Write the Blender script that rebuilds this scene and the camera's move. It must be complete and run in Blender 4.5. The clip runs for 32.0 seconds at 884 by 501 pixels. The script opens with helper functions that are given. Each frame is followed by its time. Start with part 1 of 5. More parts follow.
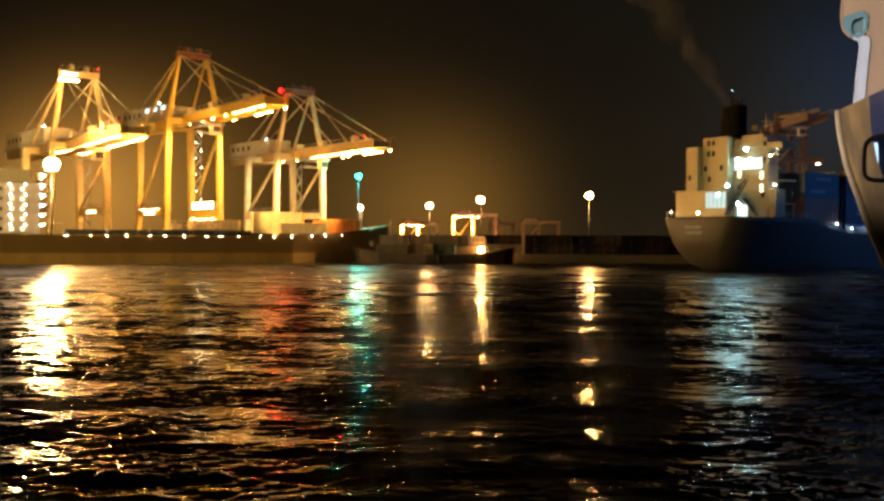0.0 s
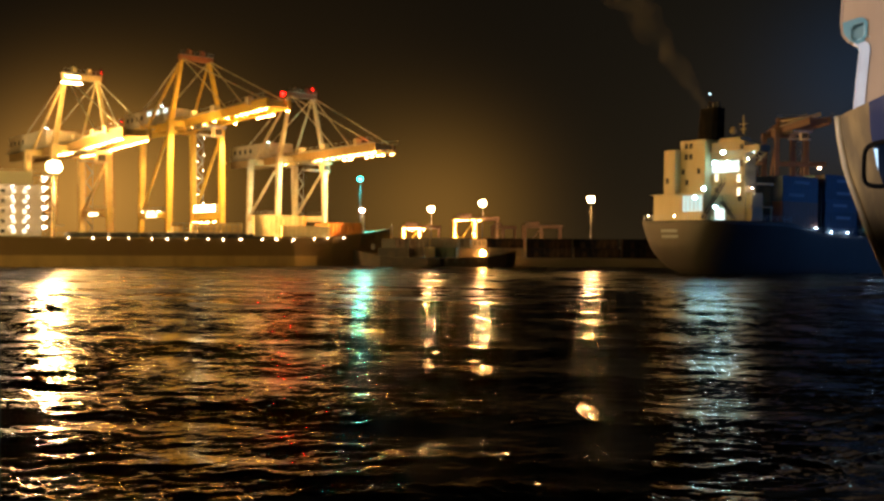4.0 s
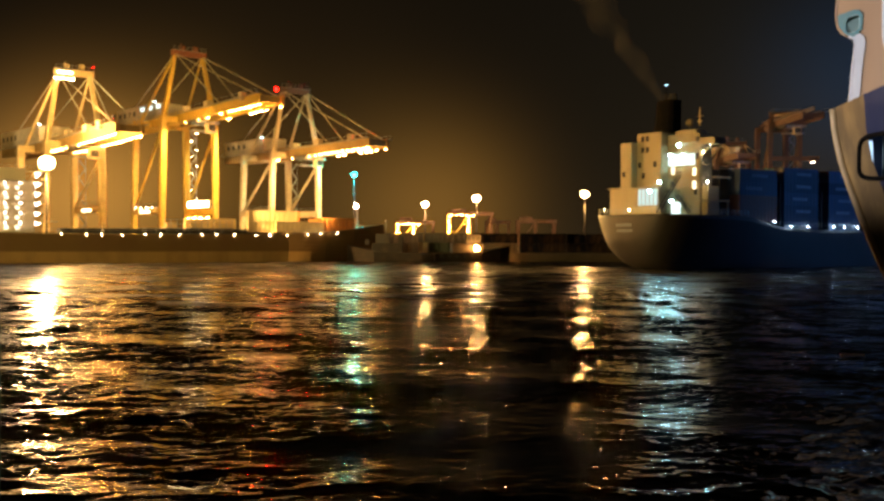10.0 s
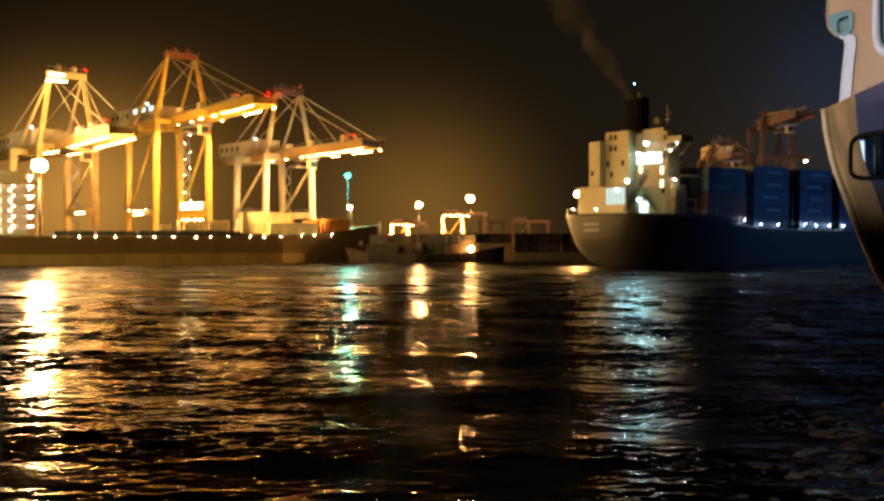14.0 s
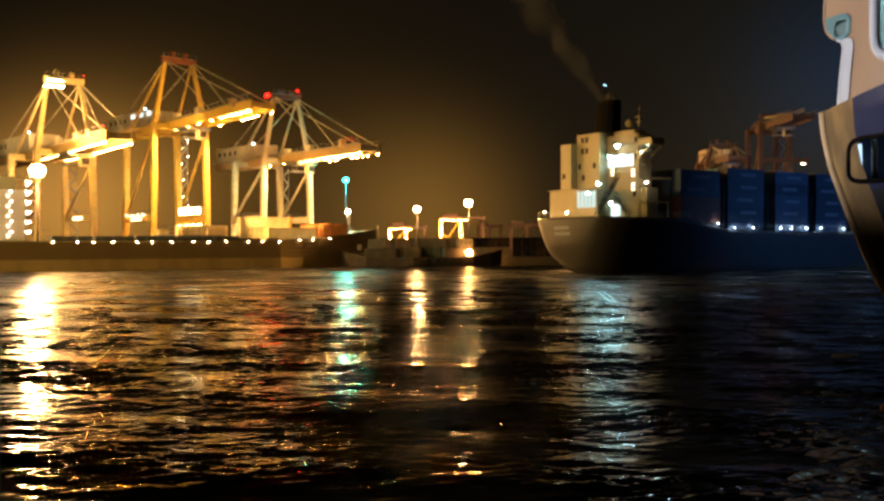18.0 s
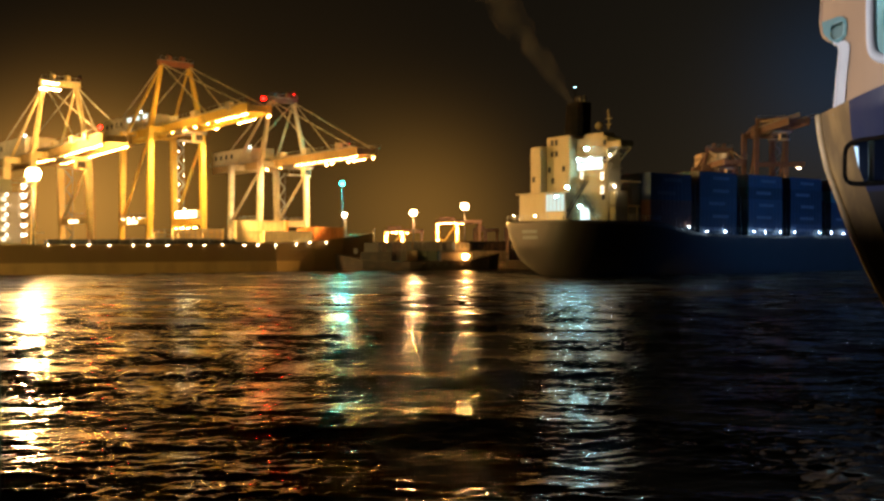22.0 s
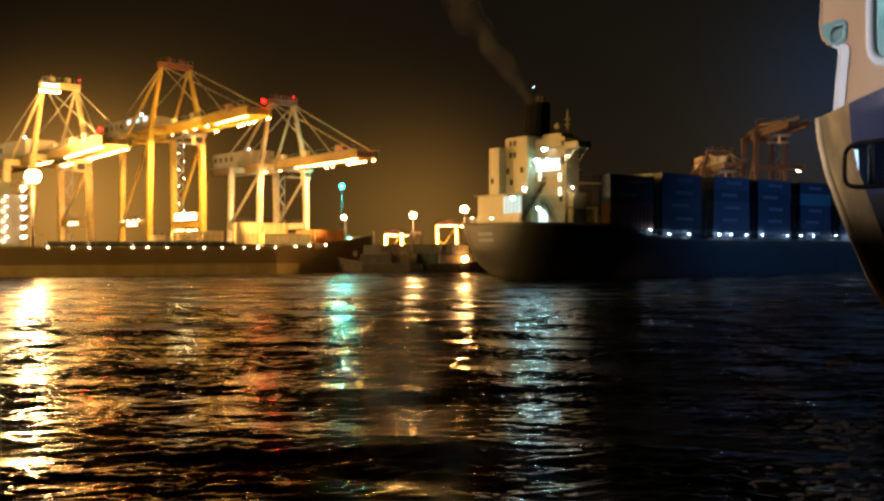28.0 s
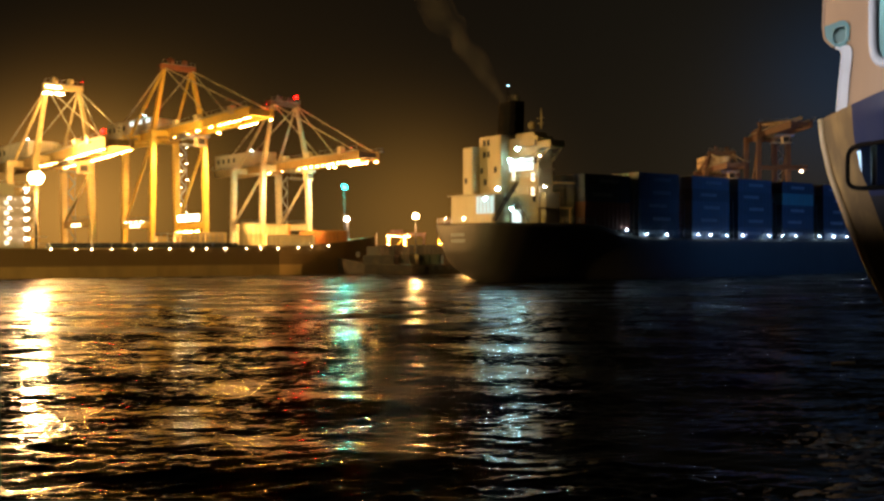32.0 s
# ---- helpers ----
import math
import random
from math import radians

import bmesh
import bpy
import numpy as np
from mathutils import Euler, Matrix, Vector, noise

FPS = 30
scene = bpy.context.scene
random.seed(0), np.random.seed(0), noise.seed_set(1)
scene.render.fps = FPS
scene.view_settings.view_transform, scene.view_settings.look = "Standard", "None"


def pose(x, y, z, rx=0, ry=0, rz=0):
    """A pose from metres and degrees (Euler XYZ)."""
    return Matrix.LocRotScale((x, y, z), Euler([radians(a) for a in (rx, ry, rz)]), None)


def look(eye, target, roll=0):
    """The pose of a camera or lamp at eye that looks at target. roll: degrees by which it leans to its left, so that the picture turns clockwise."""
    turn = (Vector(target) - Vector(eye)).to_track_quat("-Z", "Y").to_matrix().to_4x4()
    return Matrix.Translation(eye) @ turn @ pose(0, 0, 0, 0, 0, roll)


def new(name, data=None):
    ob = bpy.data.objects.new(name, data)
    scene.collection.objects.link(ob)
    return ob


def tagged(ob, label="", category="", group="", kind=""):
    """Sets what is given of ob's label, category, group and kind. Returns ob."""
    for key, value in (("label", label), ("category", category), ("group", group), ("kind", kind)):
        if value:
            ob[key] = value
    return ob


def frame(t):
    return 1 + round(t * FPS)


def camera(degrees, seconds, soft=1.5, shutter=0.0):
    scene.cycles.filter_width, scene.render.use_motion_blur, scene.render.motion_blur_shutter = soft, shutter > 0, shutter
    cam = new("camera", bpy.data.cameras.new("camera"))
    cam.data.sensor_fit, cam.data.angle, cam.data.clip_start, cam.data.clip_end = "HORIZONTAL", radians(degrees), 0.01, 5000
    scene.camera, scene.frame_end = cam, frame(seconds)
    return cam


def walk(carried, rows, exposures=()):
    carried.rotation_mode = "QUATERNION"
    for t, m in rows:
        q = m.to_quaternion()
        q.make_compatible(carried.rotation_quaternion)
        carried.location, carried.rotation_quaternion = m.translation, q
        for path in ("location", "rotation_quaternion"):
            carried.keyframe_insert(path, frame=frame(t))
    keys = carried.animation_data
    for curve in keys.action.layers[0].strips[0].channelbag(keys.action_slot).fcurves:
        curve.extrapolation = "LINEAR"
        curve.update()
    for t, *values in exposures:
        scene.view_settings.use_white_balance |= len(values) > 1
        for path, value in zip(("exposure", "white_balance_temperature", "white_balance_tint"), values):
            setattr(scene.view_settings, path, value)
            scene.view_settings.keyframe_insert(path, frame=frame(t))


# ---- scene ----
# One plan: x right, y away from the eye, z up, water at 0. Eye 5.6 m above the water.
cam = camera(48, 32.0, soft=2.8)
VIEW = [
    (0, 0.543, -0.537, -0.265),
    (0.5, 0.503, -0.507, -0.252),
    (1, 0.469, -0.597, -0.213),
    (1.5, 0.487, -0.601, -0.135),
    (2, 0.534, -0.482, -0.167),
    (2.5, 0.496, -0.434, -0.230),
    (3, 0.506, -0.342, -0.500),
    (3.5, 0.594, -0.316, -0.462),
    (5.5, 0.558, -0.579, -0.227),
    (6, 0.480, -0.631, -0.225),
    (6.5, 0.515, -0.638, -0.393),
    (7, 0.473, -0.744, -0.299),
    (7.5, 0.404, -0.725, -0.305),
    (8, 0.355, -0.698, -0.287),
    (8.5, 0.351, -0.622, -0.198),
    (9, 0.297, -0.587, -0.178),
    (9.5, 0.292, -0.568, -0.287),
    (10, 0.296, -0.619, -0.247),
    (10.5, 0.304, -0.638, -0.210),
    (11, 0.297, -0.685, -0.182),
    (11.5, 0.196, -0.727, -0.137),
    (12, 0.122, -0.700, -0.112),
    (12.5, 0.109, -0.606, -0.110),
    (13, 0.052, -0.591, -0.124),
    (13.5, 0.002, -0.671, 0.027),
    (14, -0.043, -0.588, 0.091),
    (14.5, -0.034, -0.554, 0.157),
    (16.5, -0.189, -0.352, 0.164),
    (17, -0.287, -0.322, 0.167),
    (17.5, -0.247, -0.316, 0.205),
    (18, -0.150, -0.352, 0.284),
    (18.5, -0.157, -0.356, 0.268),
    (19, -0.195, -0.379, 0.249),
    (19.5, -0.262, -0.277, 0.141),
    (20, -0.342, -0.273, 0.231),
    (20.5, -0.379, -0.268, 0.232),
    (21, -0.438, -0.228, 0.241),
    (21.5, -0.411, -0.163, 0.278),
    (22, -0.359, -0.144, 0.225),
    (22.5, -0.346, -0.105, 0.112),
    (23, -0.407, -0.119, 0.107),
    (23.5, -0.383, -0.158, 0.164),
    (24, -0.382, -0.100, 0.182),
    (24.5, -0.353, -0.072, 0.193),
    (25, -0.338, -0.054, 0.157),
    (25.5, -0.266, -0.057, 0.068),
    (27.5, -0.378, 0.041, 0.143),
    (28, -0.381, 0.005, 0.155),
    (28.5, -0.403, -0.016, 0.174),
    (29, -0.368, 0.016, 0.090),
    (29.5, -0.334, 0.078, 0.114),
    (30, -0.312, 0.028, 0.165),
    (30.5, -0.306, 0.048, 0.239),
    (31, -0.287, 0.066, 0.226),
    (31.5, -0.270, 0.070, 0.244),
    (32, -0.228, 0.057, 0.254),
]

walk(cam, [(t, pose(0, 0, 5.6, 90 + tilt, lean, turn)) for t, turn, tilt, lean in VIEW])

# ---- night sky and exposure ----
scene.view_settings.exposure = 0.0
QUAY = 2.5          # quay level
WARM = (1.0, 0.53, 0.15)


def sky():
    w = bpy.data.worlds.new("night_sky")
    scene.world = w
    w.use_nodes = True
    nt = w.node_tree
    nt.nodes.clear()
    out = nt.nodes.new("ShaderNodeOutputWorld")
    bg = nt.nodes.new("ShaderNodeBackground")
    tc = nt.nodes.new("ShaderNodeTexCoord")

    def lobe(direction, power):
        v = Vector(direction).normalized()
        dot = nt.nodes.new("ShaderNodeVectorMath")
        dot.operation = "DOT_PRODUCT"
        dot.inputs[1].default_value = v
        nt.links.new(tc.outputs["Generated"], dot.inputs[0])
        mx = nt.nodes.new("ShaderNodeMath")
        mx.operation = "MAXIMUM"
        mx.inputs[1].default_value = 0.0
        nt.links.new(dot.outputs["Value"], mx.inputs[0])
        pw = nt.nodes.new("ShaderNodeMath")
        pw.operation = "POWER"
        pw.inputs[1].default_value = power
        nt.links.new(mx.outputs[0], pw.inputs[0])
        return pw.outputs[0]

    def scaled(fac, colour):
        m = nt.nodes.new("ShaderNodeVectorMath")
        m.operation = "SCALE"
        m.inputs[0].default_value = colour
        nt.links.new(fac, m.inputs["Scale"])
        return m.outputs[0]

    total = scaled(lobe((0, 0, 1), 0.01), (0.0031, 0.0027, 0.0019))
    # glow lobes: lamp haze and bow glare painted into the sky colour
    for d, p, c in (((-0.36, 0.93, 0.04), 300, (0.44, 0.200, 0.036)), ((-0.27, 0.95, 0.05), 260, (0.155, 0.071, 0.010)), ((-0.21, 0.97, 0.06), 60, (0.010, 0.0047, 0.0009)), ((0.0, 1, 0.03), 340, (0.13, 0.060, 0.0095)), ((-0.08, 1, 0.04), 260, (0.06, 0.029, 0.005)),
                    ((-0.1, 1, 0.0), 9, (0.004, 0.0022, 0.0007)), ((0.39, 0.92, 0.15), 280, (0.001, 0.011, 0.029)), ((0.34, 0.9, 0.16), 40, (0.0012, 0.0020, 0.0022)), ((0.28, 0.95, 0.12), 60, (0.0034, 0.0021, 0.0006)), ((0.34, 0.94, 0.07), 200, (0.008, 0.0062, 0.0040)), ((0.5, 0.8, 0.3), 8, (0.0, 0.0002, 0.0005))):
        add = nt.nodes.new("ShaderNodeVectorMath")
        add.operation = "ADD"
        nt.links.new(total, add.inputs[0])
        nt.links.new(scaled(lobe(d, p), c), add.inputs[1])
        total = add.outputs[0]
    sep, ab, inv, pw, add = (nt.nodes.new("ShaderNodeSeparateXYZ"), *(nt.nodes.new("ShaderNodeMath") for _ in range(3)), nt.nodes.new("ShaderNodeVectorMath"))
    ab.operation, inv.operation, pw.operation, add.operation = "ABSOLUTE", "SUBTRACT", "POWER", "ADD"
    inv.inputs[0].default_value, pw.inputs[1].default_value = 1.0, 13
    nt.links.new(tc.outputs["Generated"], sep.inputs[0])
    nt.links.new(sep.outputs["Z"], ab.inputs[0])
    nt.links.new(ab.outputs[0], inv.inputs[1])
    nt.links.new(inv.outputs[0], pw.inputs[0])
    nt.links.new(total, add.inputs[0])
    nt.links.new(scaled(pw.outputs[0], (0.013, 0.0080, 0.0028)), add.inputs[1])
    nt.links.new(add.outputs[0], bg.inputs["Color"])
    nt.links.new(bg.outputs[0], out.inputs["Surface"])


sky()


def lamp(name, at, watts, colour, radius):
    d = bpy.data.lights.new(name, "POINT")
    d.energy, d.color, d.shadow_soft_size = watts, colour, radius
    ob = new(name, d)
    ob.location = at
    return ob


def spot(name, at, target, watts, colour, degrees=60, radius=0.5):
    d = bpy.data.lights.new(name, "SPOT")
    d.energy, d.color, d.shadow_soft_size, d.spot_size, d.spot_blend = watts, colour, radius, radians(degrees), 0.6
    ob = new(name, d)
    ob.matrix_world = look(at, target)
    return ob


# ---- materials ----
def nodes(name):
    m = bpy.data.materials.new(name)
    m.use_nodes = True
    nt = m.node_tree
    return m, nt, nt.nodes["Principled BSDF"]


def paint(name, colour, rough=0.5, metal=0.0, dirt=(0.10, 0.06, 0.03), amount=0.35, scale=0.5, streak=1.0, vary=0.0, bump=0.15):
    """Weathered paint: large stains, fine grain, a little relief; vary shifts the shade from piece to piece."""
    m, nt, p = nodes(name)
    tc = nt.nodes.new("ShaderNodeTexCoord")
    mp = nt.nodes.new("ShaderNodeMapping")
    mp.inputs["Scale"].default_value = (1, 1, 1 / streak)
    nt.links.new(tc.outputs["Object"], mp.inputs["Vector"])
    big, fine = nt.nodes.new("ShaderNodeTexNoise"), nt.nodes.new("ShaderNodeTexNoise")
    big.inputs["Scale"].default_value, big.inputs["Detail"].default_value = scale, 6
    fine.inputs["Scale"].default_value, fine.inputs["Detail"].default_value = scale * 14, 3
    nt.links.new(mp.outputs[0], big.inputs["Vector"])
    nt.links.new(mp.outputs[0], fine.inputs["Vector"])
    ramp = nt.nodes.new("ShaderNodeValToRGB")
    ramp.color_ramp.elements[0].position, ramp.color_ramp.elements[1].position = 0.45, 0.75
    nt.links.new(big.outputs["Fac"], ramp.inputs[0])
    fac = nt.nodes.new("ShaderNodeMath")
    fac.operation = "MULTIPLY"
    fac.inputs[1].default_value = amount
    nt.links.new(ramp.outputs[0], fac.inputs[0])
    mix = nt.nodes.new("ShaderNodeMix")
    mix.data_type = "RGBA"
    mix.inputs["A"].default_value, mix.inputs["B"].default_value = (*colour, 1), (*dirt, 1)
    nt.links.new(fac.outputs[0], mix.inputs["Factor"])
    hsv = nt.nodes.new("ShaderNodeHueSaturation")
    nt.links.new(mix.outputs["Result"], hsv.inputs["Color"])
    if vary:
        info, ma = nt.nodes.new("ShaderNodeObjectInfo"), nt.nodes.new("ShaderNodeMapRange")
        ma.inputs["To Min"].default_value, ma.inputs["To Max"].default_value = 1 - vary, 1 + vary
        nt.links.new(info.outputs["Random"], ma.inputs["Value"])
        nt.links.new(ma.outputs[0], hsv.inputs["Value"])
    nt.links.new(hsv.outputs[0], p.inputs["Base Color"])
    rr = nt.nodes.new("ShaderNodeMapRange")
    rr.inputs["To Min"].default_value, rr.inputs["To Max"].default_value = max(0.05, rough - 0.12), min(1, rough + 0.15)
    nt.links.new(fine.outputs["Fac"], rr.inputs["Value"])
    nt.links.new(rr.outputs[0], p.inputs["Roughness"])
    p.inputs["Metallic"].default_value = metal
    b = nt.nodes.new("ShaderNodeBump")
    b.inputs["Strength"].default_value, b.inputs["Distance"].default_value = bump, 0.03
    nt.links.new(fine.outputs["Fac"], b.inputs["Height"])
    nt.links.new(b.outputs[0], p.inputs["Normal"])
    return m


def glow(name, colour, strength):
    m, nt, p = nodes(name)
    p.inputs["Base Color"].default_value = (0.03, 0.03, 0.03, 1)
    p.inputs["Emission Color"].default_value = (*colour, 1)
    p.inputs["Emission Strength"].default_value = strength
    return m


def water_material():
    """Dark water: fine ripples, finer than the mesh farther out, stronger and weaker in long gust patches."""
    m, nt, p = nodes("harbour_water")
    p.inputs["Base Color"].default_value = (0.004, 0.004, 0.003, 1)
    p.inputs["IOR"].default_value = 1.33
    p.inputs["Specular IOR Level"].default_value = 0.2
    tc = nt.nodes.new("ShaderNodeTexCoord")

    def noise(sx, sy, scale, detail, turn=0.0):
        mp, n = nt.nodes.new("ShaderNodeMapping"), nt.nodes.new("ShaderNodeTexNoise")
        mp.inputs["Scale"].default_value, mp.inputs["Rotation"].default_value = (sx, sy, 1), (0, 0, turn)
        nt.links.new(tc.outputs["Object"], mp.inputs["Vector"])
        n.inputs["Scale"].default_value, n.inputs["Detail"].default_value = scale, detail
        nt.links.new(mp.outputs[0], n.inputs["Vector"])
        return n.outputs["Fac"]

    sep, chop = nt.nodes.new("ShaderNodeSeparateXYZ"), nt.nodes.new("ShaderNodeMapRange")
    nt.links.new(tc.outputs["Object"], sep.inputs[0])
    chop.inputs["From Min"].default_value, chop.inputs["From Max"].default_value = 25, 190
    chop.inputs["To Min"].default_value, chop.inputs["To Max"].default_value = 0.06, 0.47
    nt.links.new(sep.outputs["Y"], chop.inputs["Value"])
    gust, rough = nt.nodes.new("ShaderNodeMapRange"), nt.nodes.new("ShaderNodeMath")
    gust.inputs["From Min"].default_value, gust.inputs["From Max"].default_value = 0.40, 0.61
    gust.inputs["To Min"].default_value, gust.inputs["To Max"].default_value = 0.38, 1.25
    nt.links.new(noise(0.5, 1.0, 0.15, 8.0), gust.inputs["Value"])
    rough.operation = "MULTIPLY"
    nt.links.new(chop.outputs[0], rough.inputs[0])
    nt.links.new(gust.outputs[0], rough.inputs[1])
    nt.links.new(rough.outputs[0], p.inputs["Roughness"])
    b = nt.nodes.new("ShaderNodeBump")
    b.inputs["Strength"].default_value, b.inputs["Distance"].default_value = 1.0, 0.010
    nt.links.new(noise(0.6, 1.0, 5.0, 2.0, 0.4), b.inputs["Height"])
    nt.links.new(b.outputs[0], p.inputs["Normal"])
    return m


def smoke_material():
    m, nt, p = nodes("funnel_smoke")
    out = nt.nodes["Material Output"]
    d, tr, mx = nt.nodes.new("ShaderNodeBsdfDiffuse"), nt.nodes.new("ShaderNodeBsdfTransparent"), nt.nodes.new("ShaderNodeMixShader")
    d.inputs["Color"].default_value = (0.34, 0.3, 0.26, 1)
    tc, n = nt.nodes.new("ShaderNodeTexCoord"), nt.nodes.new("ShaderNodeTexNoise")
    n.inputs["Scale"].default_value, n.inputs["Detail"].default_value = 0.22, 3
    nt.links.new(tc.outputs["Object"], n.inputs["Vector"])
    mr = nt.nodes.new("ShaderNodeMapRange")
    mr.inputs["From Min"].default_value, mr.inputs["From Max"].default_value = 0.35, 0.75
    mr.inputs["To Min"].default_value, mr.inputs["To Max"].default_value = 0.01, 0.06
    nt.links.new(n.outputs["Fac"], mr.inputs["Value"])
    nt.links.new(mr.outputs[0], mx.inputs[0])
    nt.links.new(tr.outputs[0], mx.inputs[1])
    nt.links.new(d.outputs[0], mx.inputs[2])
    nt.links.new(mx.outputs[0], out.inputs["Surface"])
    return m


M_WATER = water_material()
M_SMOKE = smoke_material()
M_YELLOW = paint("yellow_crane_paint", (0.72, 0.49, 0.09), 0.45, amount=0.25)
M_ORANGE = paint("red_oxide_crane_paint", (0.34, 0.13, 0.06), 0.5, amount=0.4)
M_CREAM = paint("cream_crane_paint", (0.62, 0.49, 0.24), 0.45, amount=0.3)
M_TAN = paint("tan_crane_paint", (0.36, 0.25, 0.10), 0.5, amount=0.4)
M_PALE = paint("pale_grey_paint", (0.56, 0.48, 0.32), 0.45, amount=0.3)
M_RUSTRED = paint("dull_red_crane_paint", (0.16, 0.10, 0.08), 0.6, amount=0.4)
M_STEEL = paint("galvanised_steel", (0.42, 0.42, 0.40), 0.4, 0.6, amount=0.2)
M_CONCRETE = paint("quay_concrete", (0.30, 0.28, 0.25), 0.85, dirt=(0.08, 0.07, 0.06), amount=0.6, scale=0.2)
# far quay's concrete darkened in colour for its lack of light
M_UNLITQUAY = paint("unlit_stained_concrete", (0.07, 0.06, 0.045), 0.85, dirt=(0.03, 0.025, 0.02), amount=0.6, scale=0.2)
M_TUG = paint("black_tug_paint", (0.014, 0.011, 0.008), 0.6, amount=0.4)
M_BLACKHULL = paint("dark_brown_hull_paint", (0.15, 0.092, 0.03), 0.4, dirt=(0.12, 0.06, 0.03), amount=0.5, scale=0.25, streak=3)
M_BROWNHULL = paint("brown_boot_paint", (0.34, 0.22, 0.075), 0.45, dirt=(0.04, 0.03, 0.02), amount=0.5, scale=0.25, streak=3)
M_BLUEHULL = paint("grey_blue_hull_paint", (0.075, 0.066, 0.062), 0.5, dirt=(0.045, 0.04, 0.035), amount=0.35, scale=0.2, streak=4)
M_WHITE = paint("ship_white_paint", (0.76, 0.68, 0.50), 0.45, dirt=(0.40, 0.28, 0.16), amount=0.35, scale=0.35, streak=3)
M_HOUSE = paint("buff_white_house_paint", (0.50, 0.41, 0.24), 0.5, dirt=(0.33, 0.24, 0.11), amount=0.4, scale=0.35, streak=3)
M_DECK = paint("green_deck_paint", (0.08, 0.13, 0.10), 0.7, amount=0.4)
# containers beyond the lamps' reach: their darkness is in the colour
M_UNLITBOX = paint("unlit_container_paint", (0.004, 0.006, 0.013), 0.8, amount=0.4, scale=0.6, streak=2, vary=0.5)
M_DARK = paint("dark_fittings", (0.03, 0.03, 0.03), 0.6, amount=0.2)
M_FUNNEL = paint("black_funnel_paint", (0.007, 0.0075, 0.008), 0.85, amount=0.2)
M_BLUEBOX = paint("blue_container_paint", (0.04, 0.07, 0.12), 0.5, amount=0.35, scale=0.6, streak=2, vary=0.45)
M_TEALBOX = paint("teal_container_paint", (0.06, 0.24, 0.26), 0.5, amount=0.3, scale=0.6, streak=2, vary=0.2)
M_BROWNBOX = paint("brown_container_paint", (0.28, 0.10, 0.06), 0.5, amount=0.3, scale=0.6, streak=2, vary=0.3)
M_GREENBOX = paint("dark_green_container_paint", (0.035, 0.06, 0.04), 0.5, amount=0.3, scale=0.6, streak=2, vary=0.3)
M_LETTER = paint("faded_white_lettering", (0.22, 0.26, 0.32), 0.6, amount=0.5, scale=2.0)
M_GREYBOX = paint("dark_grey_container_paint", (0.07, 0.065, 0.06), 0.55, amount=0.4, scale=0.6, streak=2, vary=0.4)
M_CREAMBOX = paint("cream_container_paint", (0.62, 0.52, 0.30), 0.5, amount=0.3, scale=0.6, streak=2, vary=0.15)
M_ORANGEBOX = paint("orange_container_paint", (0.52, 0.22, 0.06), 0.5, amount=0.3, scale=0.6, streak=2, vary=0.15)
M_BOWBLUE = paint("weathered_navy_bow_paint", (0.028, 0.038, 0.105), 0.35, dirt=(0.08, 0.085, 0.13), amount=0.5, scale=0.55, streak=4)
# bright streaks mix rust with painted highlights along the stem
M_BOWBROWN = paint("rusty_tan_stem_paint", (0.25, 0.165, 0.075), 0.36, dirt=(0.66, 0.43, 0.16), amount=0.95, scale=0.85, streak=3.5)
M_BOWDARK = paint("dark_lower_bow_paint", (0.022, 0.024, 0.034), 0.4, dirt=(0.08, 0.055, 0.035), amount=0.5, scale=0.5, streak=3)
M_BOWWHITE = paint("cream_forecastle_paint", (0.55, 0.37, 0.23), 0.45, dirt=(0.42, 0.27, 0.17), amount=0.6, scale=0.4, streak=3)
# stem bar colour carries the golden highlight along the bow's edge
M_BOWGOLD = paint("worn_gold_sheen_paint", (0.72, 0.55, 0.30), 0.4, dirt=(0.25, 0.16, 0.08), amount=0.7, scale=1.2, streak=3)
# forecastle edges and rim: the cool light on them is in this colour
M_BOWEDGE = paint("cool_lit_edge_paint", (0.74, 0.82, 0.93), 0.4, amount=0.15)
M_BOWTEAL = paint("teal_fairlead_paint", (0.16, 0.38, 0.44), 0.4, amount=0.25)
M_TEALIN = paint("pale_teal_inner_paint", (0.45, 0.70, 0.72), 0.5, amount=0.2)
M_ROPE = paint("orange_float_plastic", (0.55, 0.22, 0.05), 0.6, amount=0.4, scale=3)
# almost no specular, so the floods leave these two dark
for _m in (M_UNLITBOX, M_FUNNEL):
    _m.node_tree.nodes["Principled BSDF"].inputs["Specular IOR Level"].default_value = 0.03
G_FAR = glow("distant_sodium_lamp_glow", (1.0, 0.62, 0.26), 40)
G_WARM = glow("sodium_lamp_glow", (1.0, 0.62, 0.24), 60)
G_FLOOD = glow("floodlight_glow", (1.0, 0.43, 0.09), 300)
G_TOP = glow("crane_top_lamp_glow", (1.0, 0.62, 0.24), 210)
G_PORTAL = glow("lit_beam_glow", (1.0, 0.74, 0.36), 9)
G_SMALL = glow("small_warm_lamp_glow", (1.0, 0.74, 0.42), 60)
G_BRACKET = glow("pinkish_bracket_lamp_glow", (1.0, 0.72, 0.52), 1000)
G_PINK = glow("accommodation_lamp_glow", (1.0, 0.74, 0.62), 14)
G_TEAL = glow("mercury_lamp_glow", (0.006, 0.72, 0.68), 60)
G_RED = glow("red_beacon_glow", (1.0, 0.0001, 0.00007), 1700)
G_DIMRED = glow("dim_red_beacon_glow", (1.0, 0.0009, 0.0006), 160)
G_COOL = glow("cool_deck_lamp_glow", (0.50, 0.90, 1.0), 22)
G_BEAM = glow("cool_flood_beam_glow", (0.40, 0.90, 1.0), 190)
